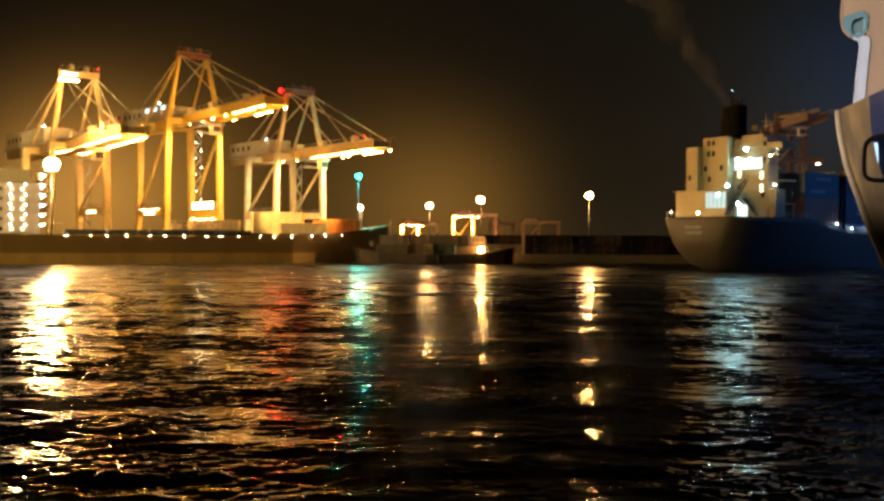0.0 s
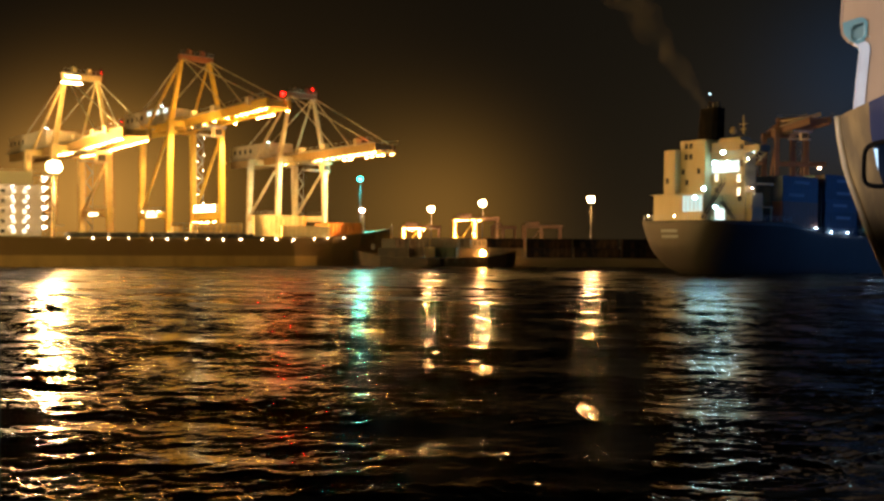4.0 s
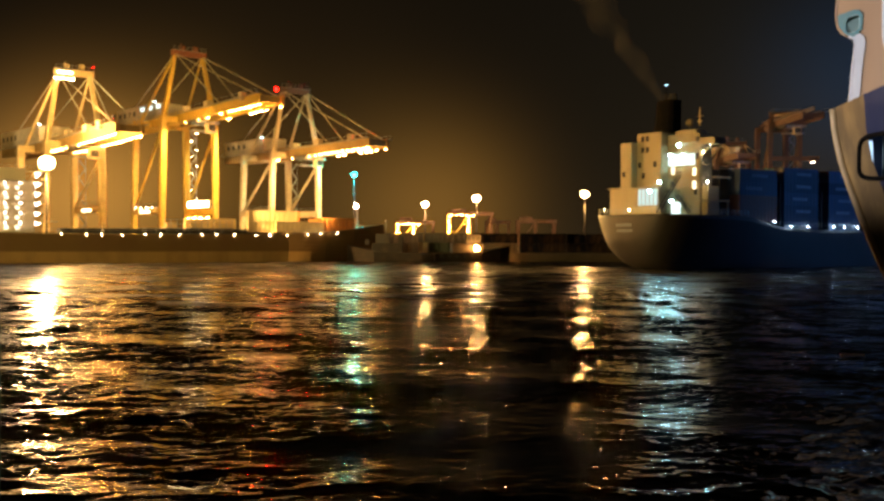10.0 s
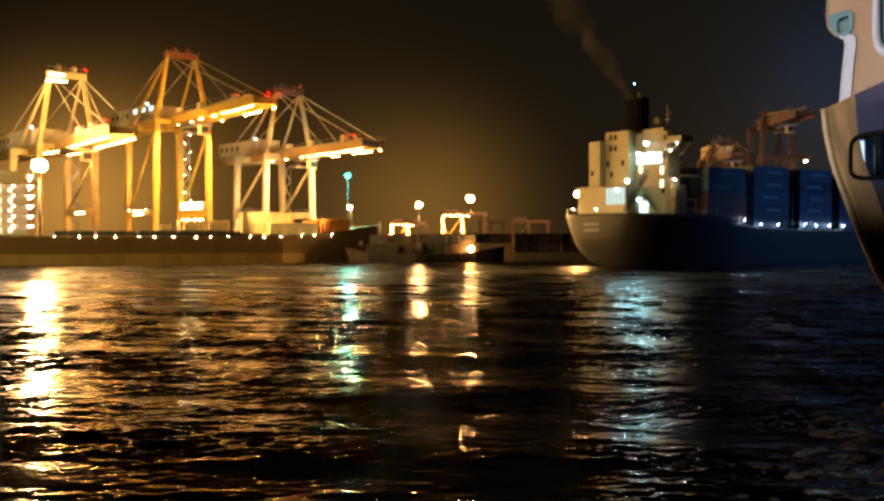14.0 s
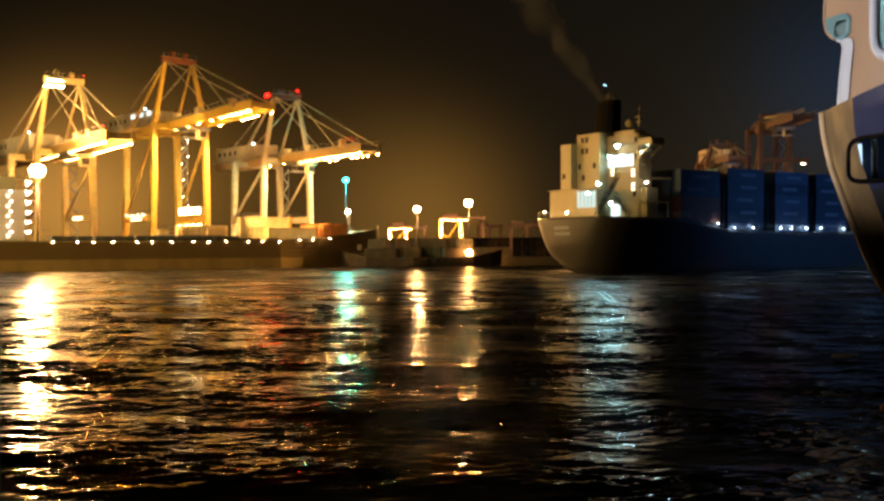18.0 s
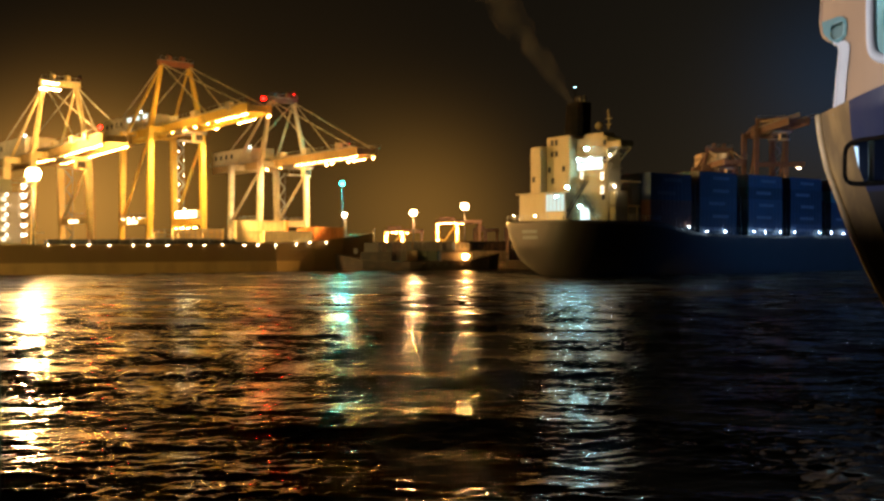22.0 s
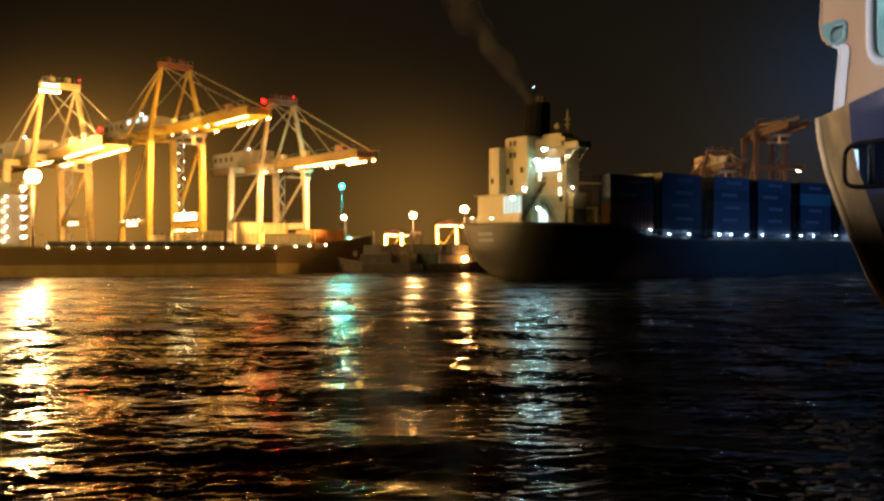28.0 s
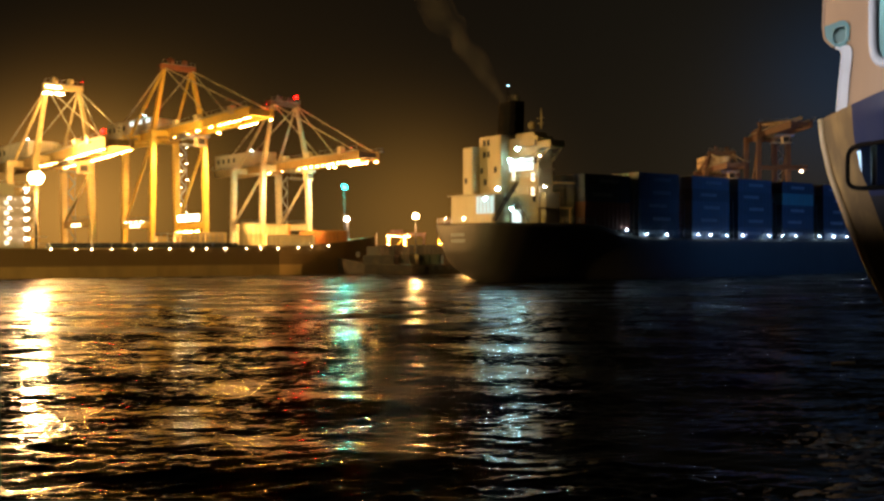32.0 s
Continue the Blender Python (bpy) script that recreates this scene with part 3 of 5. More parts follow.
def on_crane(c, x, y, z):
    return c.matrix_basis @ Vector((x, y, z))


for c, zb, apex, watts in ((c1, 26.7, 46.2, 0.07), (c2, 35.9, 55.4, 1.0), (c3, 28.1, 48.6, 0.9)):
    for y in (-9, 9):
        spot("crane_flood", on_crane(c, 22, y, zb - 2), on_crane(c, -2, y * 0.6, zb * 0.35), 66000 * watts, (1.0, 0.60, 0.20), 85, 0.6)
    spot("crane_flood", on_crane(c, 30, -9, zb - 6), on_crane(c, 14, 0, zb + 2), 13000 * watts, WARM, 120, 0.6)
    spot("crane_flood", on_crane(c, 20, -6, zb + 4), on_crane(c, 4, 0, apex - 6), 6500 * watts, WARM, 90, 0.6)
# fill spot added behind each crane for its machinery house
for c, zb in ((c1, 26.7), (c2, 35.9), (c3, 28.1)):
    spot("house_fill", on_crane(c, -26, -26, 16), on_crane(c, -14, -2, zb + 3), 17000, (1.0, 0.72, 0.36), 50, 0.6)
spot("crane_flood", on_crane(c1, 9, -6, 43), on_crane(c1, -4, 0, 24), 5000, WARM, 120, 0.6)
spot("crane_flood", on_crane(c3, 14, -16, 6), on_crane(c3, 2, 0, 14), 16000, WARM, 120, 0.6)


# ---- light masts ----
def light_mast(x, y, base, top, material, label, size=1.0):
    m = thing("light_mast", pose(x, y, base), label, "light mast", "light masts")
    h = top - base
    part("pole", rod(B(), (0, 0, 0), (0, 0, h), 0.32, 0.16, 10), M_DARK, m, smooth=True)
    bm = B()
    rod(bm, (0, 0, h - 0.6 * size), (0, 0, h - 0.45 * size), 0.8 * size, n=12)
    part("head_frame", bm, M_STEEL, m, "round lamp carrier")
    for k in range(6):
        a = (k + 0.5) * math.tau / 6
        p = (math.cos(a) * 0.3 * size, math.sin(a) * 0.3 * size)
        bm = B()
        ball(bm, (p[0], p[1], h + 0.25 * size), 0.62 * size, 2, 1.1)
        part("lamp", bm, material, m, "glowing lamp", smooth=True)
    part("foot", box(B(), -0.6, 0.6, -0.6, 0.6, 0, 0.5), M_CONCRETE, m, "concrete foot")
    return m


MASTS = (
    (-94.95, 235.0, QUAY, 23.0, G_WARM, "tall quay light mast with glaring sodium lamps", 2.0),
    (-28.2, 300.0, QUAY, 25.0, G_TEAL, "thin light mast with a blue-green mercury lamp", 0.85),
    (-8.94, 400.0, QUAY - 0.3, 19.5, G_FAR, "distant light mast with sodium lamps", 1.6),
    (11.71, 400.0, QUAY - 0.3, 21.9, G_FAR, "distant light mast with sodium lamps", 1.8),
    (55.26, 400.0, QUAY - 0.3, 23.8, G_FAR, "distant light mast with sodium lamps", 1.8),
)
LIGHT = {"sodium_lamp_glow": ((1.0, 0.52, 0.16), 290000), "mercury_lamp_glow": ((0.02, 1.0, 0.88), 15000), "distant_sodium_lamp_glow": ((1.0, 0.48, 0.15), 70000)}
for x, y, base, top, mat, label, size in MASTS:
    light_mast(x, y, base, top, mat, label, size)
    colour, watts = LIGHT[mat.name]
    lamp("mast_lamp_light", (x, y - 1.35 * size, top + 0.2 * size), watts, colour, 0.5 * size)
m = thing("bracket_lamp", pose(-27.5, 300.0, QUAY), "small warm lamp on a thin pole", "lamp")
part("pole", rod(B(), (0, 0, 0), (0, 0, 13), 0.12, n=6), M_STEEL, m)
part("lamp", ball(B(), (0, 0, 13.2), 0.55, 2, 0.8), G_BRACKET, m, "glowing lamp", smooth=True)


# ---- ships: lofted hulls ----
def loft(stations, levels=8):
    """Stations (x, z low, z high, half-breadth low, half-breadth high, fullness), from stern to bow."""
    bm = B()
    rings = []
    for x, zl, zh, bl, bh, p in stations:
        side = [(x, bl + (bh - bl) * (k / levels) ** p, zl + (zh - zl) * k / levels) for k in range(levels + 1)]
        rings.append([bm.verts.new((a, -b, c)) for a, b, c in side[::-1]] + [bm.verts.new((a, b, c)) for a, b, c in side])
    n = len(rings[0])
    for r, s in zip(rings, rings[1:]):
        for i in range(n):
            bm.faces.new((r[i], r[(i + 1) % n], s[(i + 1) % n], s[i]))
    bm.faces.new(rings[0])
    bm.faces.new(rings[-1][::-1])
    bmesh.ops.remove_doubles(bm, verts=bm.verts, dist=0.005)
    return bm


def corrugated(length=12.19, width=2.44, height=2.59):
    """A freight container: corner posts, rails and ribbed walls; origin at its lower middle."""
    bm = B()
    L, w = length / 2, width / 2
    for sx in (-1, 1):
        for sy in (-1, 1):
            box(bm, *sorted((sx * L, sx * (L - 0.18))), *sorted((sy * w, sy * (w - 0.18))), 0, height)
    for z in (0, height - 0.16):
        for sy in (-1, 1):
            box(bm, -L + 0.18, L - 0.18, *sorted((sy * w, sy * (w - 0.12))), z, z + 0.16)
        for sx in (-1, 1):
            box(bm, *sorted((sx * L, sx * (L - 0.12))), -w + 0.18, w - 0.18, z, z + 0.16)
    n = 20
    for sy in (-1, 1):
        row = []
        for k in range(n * 2 + 1):
            y = sy * (w - (0.03 if k % 4 in (0, 1) else 0.09))
            x = -L + 0.18 + (length - 0.36) * k / (2 * n)
            row.append((bm.verts.new((x, y, 0.16)), bm.verts.new((x, y, height - 0.16))))
        for a, b in zip(row, row[1:]):
            bm.faces.new((a[0], b[0], b[1], a[1]))
    for sx in (-1, 1):
        row = []
        for k in range(9):
            x = sx * (L - (0.03 if k % 2 else 0.08))
            y = -w + 0.18 + (width - 0.36) * k / 8
            row.append((bm.verts.new((x, y, 0.16)), bm.verts.new((x, y, height - 0.16))))
        for a, b in zip(row, row[1:]):
            bm.faces.new((a[0], b[0], b[1], a[1]))
    for z in (0.1, height - 0.06):
        bm.faces.new([bm.verts.new((x, y, z)) for x, y in ((-L, -w), (L, -w), (L, w), (-L, w))])
    return bm


BOXES = {name: mesh_from("container", corrugated(), mat) for name, mat in
         (("blue", M_BLUEBOX), ("teal", M_TEALBOX), ("brown", M_BROWNBOX), ("green", M_GREENBOX), ("cream", M_CREAMBOX), ("orange", M_ORANGEBOX), ("grey", M_GREYBOX), ("unlit", M_UNLITBOX))}


def rail(bm, a, b, height=1.1, step=2.0, r=0.05):
    a, b = Vector(a), Vector(b)
    n = max(1, int((b - a).length / step))
    for k in range(n + 1):
        p = a.lerp(b, k / n)
        beam(bm, p, p + Vector((0, 0, height)), r * 1.4)
    for h in (0.55, 1.0):
        beam(bm, a + Vector((0, 0, height * h)), b + Vector((0, 0, height * h)), r * 1.2)
    return bm


# moored freighter under the cranes
mo = thing("cargo_ship", pose(-86, 230.3, 0, 0, 0, 25), "dark brown cargo ship moored under the cranes, its deck edge lit", "ship")
hull = part("hull", loft([(-38, 2.0, 7.0, 4.5, 8.0, 0.5), (-33, -1, 7.0, 6, 9, 0.4), (-20, -1, 6.6, 8.6, 9, 0.3), (20, -1, 6.6, 9, 9, 0.3), (48, -1, 6.9, 8.6, 9, 0.4),
                          (58, -1, 7.4, 6.2, 8.4, 0.7), (66, -1, 8.3, 3.2, 6.6, 0.9), (71, -0.5, 9.0, 1.2, 4.4, 1.0), (75, 0.6, 9.5, 0.25, 1.6, 1.0), (76.4, 4.0, 9.7, 0.05, 0.3, 1.0)]), M_BLACKHULL, mo, "dark brown hull")
part("boot_band", loft([(-33.5, -0.9, 2.6, 6.04, 7.7, 0.5), (-20, -0.9, 2.6, 8.64, 9.03, 0.3), (20, -0.9, 2.6, 9.04, 9.04, 0.3), (48, -0.9, 2.6, 8.64, 8.9, 0.4), (54, -0.9, 2.6, 7.4, 8.1, 0.6)]), M_BROWNHULL, mo, "brown lower hull band")
part("deck", box(B(), -34, 58, -7.6, 7.6, 6.75, 6.85), M_DECK, mo)
house = part("accommodation", box(B(), -32, -9.5, -8.2, 8.2, 6.86, 18.2), M_WHITE, mo, "white accommodation block with lit galleries", bevel=0.1)
part("wheelhouse", box(B(), -24, -11.5, -9.2, 9.2, 18.21, 20.9), M_WHITE, mo, bevel=0.1)
for d in range(6):
    z = 6.9 + d * 2.2
    bm = B()
    box(bm, -32, -7.3 + (2.5 if d == 0 else 0), -9.4, -8.21, z + 2.3, z + 2.42)
    rail(bm, (-32, -9.3, z + 2.42), (-7.3, -9.3, z + 2.42))
    rail(bm, (-7.4, -9.3, z + 2.42), (-7.4, 9.0, z + 2.42))
    box(bm, -9.49, -7.3, -9.4, 9.0, z + 2.3, z + 2.42)
    part("gallery", bm, M_WHITE, house, "railed deck gallery")
    for k in range(8):
        part("gallery_lamp", ball(B(), (-31 + k * 3.1, -8.9, z + 1.95), 0.27, 1, 0.8), G_PINK, house, "glowing gallery lamp")
    for k in range(4):
        part("gallery_lamp", ball(B(), (-8.5, -7 + k * 4.4, z + 1.95), 0.27, 1, 0.8), G_PINK, house, "glowing gallery lamp")
    for k in range(9):
        part("window", box(B(), -31 + k * 2.2, -30.2 + k * 2.2, -8.25, -8.2, z + 0.6, z + 1.4), G_WINDOW if k % 3 else M_DARK, house)
bm = B()
rail(bm, (-14, -8.9, 6.7), (57, -8.6, 7.2), 1.0, 2.5)
part("deck_rail", bm, M_STEEL, mo, "steel deck rail")
for k in range(16):
    x = -4 + k * 4.3 + (0.9 if k % 3 == 1 else 0)
    part("deck_lamp", ball(B(), (x, -9.12, 6.5 + max(0, x - 48) * 0.05), 0.18, 1, 0.8), G_SMALL, mo, "small warm deck lamp")
for k in range(5):
    x0 = -4 + k * 9.2
    part("hatch", box(B(), x0, x0 + 8.6, -6.5, 6.5, 6.86, 7.9), M_DARK, mo, "steel hatch cover", bevel=0.08)
part("foremast", rod(B(), (69, 0, 8.6), (69, 0, 14), 0.18, n=6), M_STEEL, mo)
part("anchor", box(B(), 69.6, 70.6, -4.6, -4.2, 4.2, 5.6), M_STEEL, mo, "stowed anchor", bevel=0.1)
bin_ = part("ribbed_bin", box(B(), 57.4, 66.6, -5.6, 5.4, 7.6, 10.9), M_ORANGEBOX, mo, "orange open-top bin with upright ribs")
for k in range(9):
    part("rib", box(B(), 57.6 + k * 1.05, 57.95 + k * 1.05, -5.9, -5.61, 7.6, 11.0), M_ORANGEBOX, bin_)
for kind, x, y, z in (("cream", 44.5, -6.2, 7.3), ("cream", 44.5, -6.2, 9.9), ("orange", 46.0, -3.4, 9.9), ("orange", 46.0, -3.4, 7.3), ("cream", 51.0, -7.4, 7.3), ("cream", 30.4, -1.2, 7.91)):
    part("container", BOXES[kind], None, mo, at=pose(x, y, z))


for x0 in (18.5, 24.2, 30.0):
    rack = part("lashing_rack", box(B(), x0, x0 + 5.0, -6.6, -2.0, 7.91, 8.2), M_STEEL, mo, "pale steel lashing rack on a hatch", bevel=0.03)
    for k in range(4):
        part("post", beam(B(), (x0 + 0.3 + k * 1.45, -6.5, 8.2), (x0 + 0.3 + k * 1.45, -6.5, 10.2), 0.2), M_STEEL, rack)
    for z in (9.0, 10.1):
        part("bar", beam(B(), (x0 + 0.2, -6.5, z), (x0 + 4.8, -6.5, z), 0.14), M_STEEL, rack)
    part("crate", box(B(), x0 + 0.8, x0 + 3.4, -5.6, -3.4, 8.21, 9.5), M_CREAM, rack, "pale crate", bevel=0.05)


def on_ship(x, y, z):
    return mo.matrix_basis @ Vector((x, y, z))


# spots added to brighten the deck cargo; the last two hang free
spot("cargo_fill", on_ship(-8, -7.8, 19), on_ship(44, -6, 10), 150000, WARM, 40, 0.4)
spot("cargo_fill", on_ship(38, -9.0, 20), on_ship(47, -6, 9), 110000, WARM, 60, 0.6)
spot("cargo_fill", on_ship(66, -9, 15), on_ship(44, -8, 8), 80000, WARM, 70, 0.6)


# ---- moving container ship ----
SHIP_TURN = 37
vessel = thing("container_ship", pose(33.9, 195.0, 0, 0, 0, SHIP_TURN), "blue container ship backing slowly, stacked with blue containers", "ship")
BEAM = 10.5
STERN = [(-10.5, 5.6, 10.6, 0.8, 4.6, 0.42), (-10.2, 5.0, 10.6, 1.8, 6.6, 0.42), (-9.6, 4.0, 10.6, 2.6, 8.2, 0.42), (-8.6, 2.6, 10.6, 3.0, 9.2, 0.45), (-6.0, 0.6, 10.6, 2.8, 10.1, 0.5), (-2, -1, 10.6, 2.2, BEAM, 0.5)]
SIDES = [(10, -1, 10.6, 3.4, BEAM, 0.5), (15, -1, 10.3, 4.4, BEAM, 0.46), (20, -1, 9.2, 5.6, BEAM, 0.42), (27, -1, 8.3, 7.2, BEAM, 0.34), (40, -1, 8.0, 9.2, BEAM, 0.25), (55, -1, 8.0, 10.2, BEAM, 0.2),
         (95, -1, 8.0, 10.2, BEAM, 0.2), (112, -1, 8.4, 7.0, 10.0, 0.5), (124, -1, 10.4, 3.0, 7.4, 0.8), (131, 0.5, 11.4, 0.5, 3.4, 1.0), (134, 5, 11.8, 0.05, 0.5, 1.0)]
part("hull", loft(STERN + SIDES, 12), M_BLUEHULL, vessel, "dark blue-grey hull with a rounded stern", smooth=True)
part("deck", box(B(), -8.4, 12, -8.0, 8.6, 10.62, 10.7), M_DECK, vessel)
bm = B()
rail(bm, (-9.5, -7.8, 10.6), (-9.5, 7.8, 10.6))
rail(bm, (-9.4, -8.0, 10.6), (-1, -10.2, 10.6))
rail(bm, (-9.4, 8.0, 10.6), (-1, 10.2, 10.6))
rail(bm, (-1, -10.2, 10.6), (14, -10.2, 10.5))
part("stern_rail", bm, M_STEEL, vessel, "steel stern rail")
for k, (y0, y1, z) in enumerate(((-1.6, 2.4, 8.3), (-1.8, 2.2, 7.2))):
    part("name_bar", box(B(), -10.58, -10.46, y0, y1, z, z + 0.6), M_LETTER, vessel, "dull pale lettering bar")
house = part("accommodation", box(B(), -1.0, 7.0, -0.6, 5.8, 10.7, 27.2), M_HOUSE, vessel, "tall buff-white accommodation block", bevel=0.12)
part("side_block", box(B(), -2.6, 6.4, 5.81, 8.8, 10.7, 25.4), M_HOUSE, vessel, "lower white block beside it", bevel=0.1)
part("side_block", box(B(), 0.9, 4.6, -8.6, -0.61, 10.7, 26.5), M_HOUSE, vessel, "white block with the outside stairs", bevel=0.1)
part("poop_house", box(B(), -5.0, -2.61, -3.5, 9.4, 10.7, 16.0), M_HOUSE, vessel, "low poop deckhouse", bevel=0.1)
part("poop_house", box(B(), 1.5, 5.0, -10.0, -8.61, 10.7, 16.2), M_HOUSE, vessel, "low deckhouse beside the block", bevel=0.1)
part("wheelhouse", box(B(), 1.2, 4.4, -7.4, -2.2, 26.51, 27.3), M_HOUSE, vessel, bevel=0.1)
wing = part("bridge_wing", box(B(), 0.6, 4.2, -12.2, -8.62, 24.2, 25.4), M_HOUSE, vessel, "projecting bridge wing", bevel=0.1)
part("wing_brace", beam(B(), (0.9, -11.8, 24.2), (1.1, -8.62, 21.8), 0.24), M_HOUSE, wing)
part("wing_brace", beam(B(), (3.9, -11.8, 24.2), (4.2, -8.62, 21.8), 0.24), M_HOUSE, wing)
part("wing_brace", beam(B(), (0.7, -9.8, 24.2), (0.4, -6.6, 22.6), 0.2), M_HOUSE, wing)
wing = part("bridge_wing", box(B(), 2.2, 5.0, 8.81, 10.6, 22.4, 23.6), M_HOUSE, vessel, "projecting bridge wing", bevel=0.1)
for z in (13.4, 16.2, 19.0, 21.8, 24.6):
    part("deck_ledge", box(B(), 0.1, 0.89, -8.6, -0.62, z, z + 0.12), M_HOUSE, house, "thin deck ledge")
    part("side_platform", box(B(), -1, 1, 8.81, 9.7, z - 1.0, z - 0.88), M_HOUSE, house)
    part("side_platform", box(B(), 1.6, 4.4, -9.3, -8.61, z + 1.4, z + 1.52), M_HOUSE, house)
    bm = B()
    rail(bm, (0.15, -8.5, z + 0.12), (0.15, -0.8, z + 0.12), 1.0, 1.6, 0.035)
    part("ledge_rail", bm, M_STEEL, house, "thin rail")
part("deck_ledge", box(B(), -3.4, -1.01, -0.5, 8.7, 16.0, 16.16), M_HOUSE, house, "projecting deck ledge")
# stairs climbing forward beside the glowing wall patch
for a, b in (((-5.6, -3.9, 11.0), (-3.4, -4.4, 14.6)), ((-3.2, -4.4, 14.7), (-0.9, -5.0, 18.2)), ((-0.6, -7.4, 10.9), (-0.6, -4.2, 14.6))):
    bm = B()
    a, b = Vector(a), Vector(b)
    for off in (-0.4, 0.4):
        o = Vector((0, off, 0)) if abs(a.x - b.x) > 1 else Vector((off, 0, 0))
        beam(bm, a + o, b + o, 0.1, 0.28)
        beam(bm, a + o + Vector((0, 0, 1)), b + o + Vector((0, 0, 1)), 0.07)
        for k in range(4):
            q = a.lerp(b, k / 3) + o
            beam(bm, q, q + Vector((0, 0, 1)), 0.06)
    for k in range(13):
        q = a.lerp(b, (k + 0.5) / 13)
        box(bm, q.x - 0.36, q.x + 0.36, q.y - 0.36, q.y + 0.36, q.z - 0.02, q.z + 0.02)
    part("stair_flight", bm, M_DARK, house, "dark outside stair flight")
for x, y, z, lit in ((0.9, -7.7, 18.4, 1), (0.9, -7.7, 15.8, 1), (0.9, -2.4, 18.8, 1), (0.9, -2.4, 16.4, 0), (0.9, -8.3, 21.6, 0), (-1, 3.6, 18.2, 0), (-1, 2.6, 23.4, 0), (-1, 3.8, 23.4, 0), (-1, 2.6, 25.6, 0), (-1, 3.8, 25.6, 0), (-2.6, 7.4, 18.6, 0), (0.9, -8.4, 24.8, 0), (0.9, -8.0, 14.6, 0), (-1, 0.6, 20.4, 0), (-1, 4.6, 20.4, 0)):
    part("window", box(B(), x - 0.06, x - 0.004, y, y + 0.8, z - 0.1, z + 1.0 + 0.4 * lit), G_WINDOW if lit else M_DARK, house, "lit window" if lit else "dark window")
# floodlit wall patches given their own glow, as is the doorway
part("bay_wall_glow", box(B(), -5.06, -5.004, -3.2, 1.7, 12.5, 15.7), G_WALL, vessel, "glowing panel for a floodlit patch of bulkhead")
for y in (-2.2, -1.2, -0.2, 0.8):
    part("bay_post", box(B(), -5.12, -5.062, y - 0.05, y + 0.05, 12.5, 15.7), M_HOUSE, vessel)
part("gallery_wall_glow", box(B(), 0.84, 0.896, -7.4, -0.8, 20.4, 22.6), G_LIT, vessel, "glowing panel for a floodlit gallery wall")
part("doorway", box(B(), 0.82, 0.896, -4.0, -1.6, 10.9, 13.2), G_LIT, house, "brightly lit doorway")
# after floodlights
for x, y, z, s, wall in ((-0.3, -4.7, 24.3, 0.34, 0.9), (-0.2, -2.6, 22.4, 0.3, 0.9), (-0.2, -5.6, 22.2, 0.3, 0.9), (-2.9, -2.1, 17.1, 0.3, 0.9), (-6.2, -2.6, 15.2, 0.26, -5.0), (-0.2, -2.8, 13.5, 0.26, 0.9), (-2.6, -1.4, 12.8, 0.18, 0.9), (2.6, -9.6, 24.2, 0.14, 6.0)):
    arm = part("floodlight", beam(B(), (wall, y, z + 0.5), (x, y, z + 0.45), 0.12), M_STEEL, vessel, "cool white deck floodlight on an arm")
    part("lens", ball(B(), (x, y, z), s, 1, 0.85), G_COOL, arm, "glowing lamp", smooth=True)
    if s > 0.24:
        part("hood", rod(B(), (x - s + 0.03, y, z - 0.05), (x - s - 0.01, y, z - 0.07), s * 1.7, n=14), M_DARK, arm, "dark lamp hood")
        part("beam_lens", rod(B(), (x - s - 0.02, y, z - 0.05), (x - s - 0.12, y, z - 0.1), s * 0.95, n=14), G_BEAM, arm, "glowing flood glass turned aft")
for y in (0.2,):
    part("stern_lamp", ball(B(), (-9.3, y, 11.5), 0.2, 1), G_SMALL, vessel, "small warm stern lamp")
part("stern_lamp", ball(B(), (-6, 9.9, 11.9), 0.16, 1), G_SMALL, vessel, "small warm stern lamp")
# strip lamps under ledges
part("bay_canopy", box(B(), -6.0, -5.0, -3.5, 9.4, 16.01, 16.14), M_HOUSE, vessel, "small canopy over the lit bulkhead")
part("deck_ledge", box(B(), 0.0, 0.89, -7.6, -0.7, 22.9, 23.02), M_HOUSE, house, "thin deck ledge")
for x, y, z in ((0.2, -9.9, 22.6), (1.0, -10.4, 16.9)):
    arm = part("side_lamp", beam(B(), (1.4, -8.6, z + 0.3), (x, y, z + 0.3), 0.07), M_STEEL, vessel, "small white side lamp on an arm")
    part("lens", ball(B(), (x, y, z + 0.1), 0.11, 1), G_SIDE, arm, "glowing lamp")
# funnel and masts
bm = B()
pts = [(x, y) for x, y in ((0.8, -0.8), (1.4, -1.5), (3.8, -1.5), (4.6, -0.8), (4.6, 2.6), (3.8, 3.4), (1.4, 3.4), (0.8, 2.6))]
lo, hi = [bm.verts.new((x, y, 27.21)) for x, y in pts], [bm.verts.new((x * 0.92 + 0.6, y * 0.9, 33.8)) for x, y in pts]
for i in range(8):
    bm.faces.new((lo[i], lo[(i + 1) % 8], hi[(i + 1) % 8], hi[i]))
bm.faces.new(hi)
funnel = part("funnel", bm, M_FUNNEL, vessel, "dark funnel casing", bevel=0.08)
for y in (-0.4, 0.7, 1.8):
    part("exhaust_pipe", rod(B(), (3.4, y, 33.8), (3.2, y, 35.2), 0.35, n=10), M_DARK, funnel)
part("mast", rod(B(), (2.0, 0.8, 33.8), (2.0, 0.8, 36.7), 0.1, n=6), M_FUNNEL, vessel)
part("mast_lamp", ball(B(), (2.0, 0.8, 36.8), 0.11, 1), G_COOL, vessel, "small white masthead lamp")
bm = B()
rod(bm, (4.5, -5.6, 28.2), (4.5, -5.6, 32.0), 0.16, 0.09, n=6)
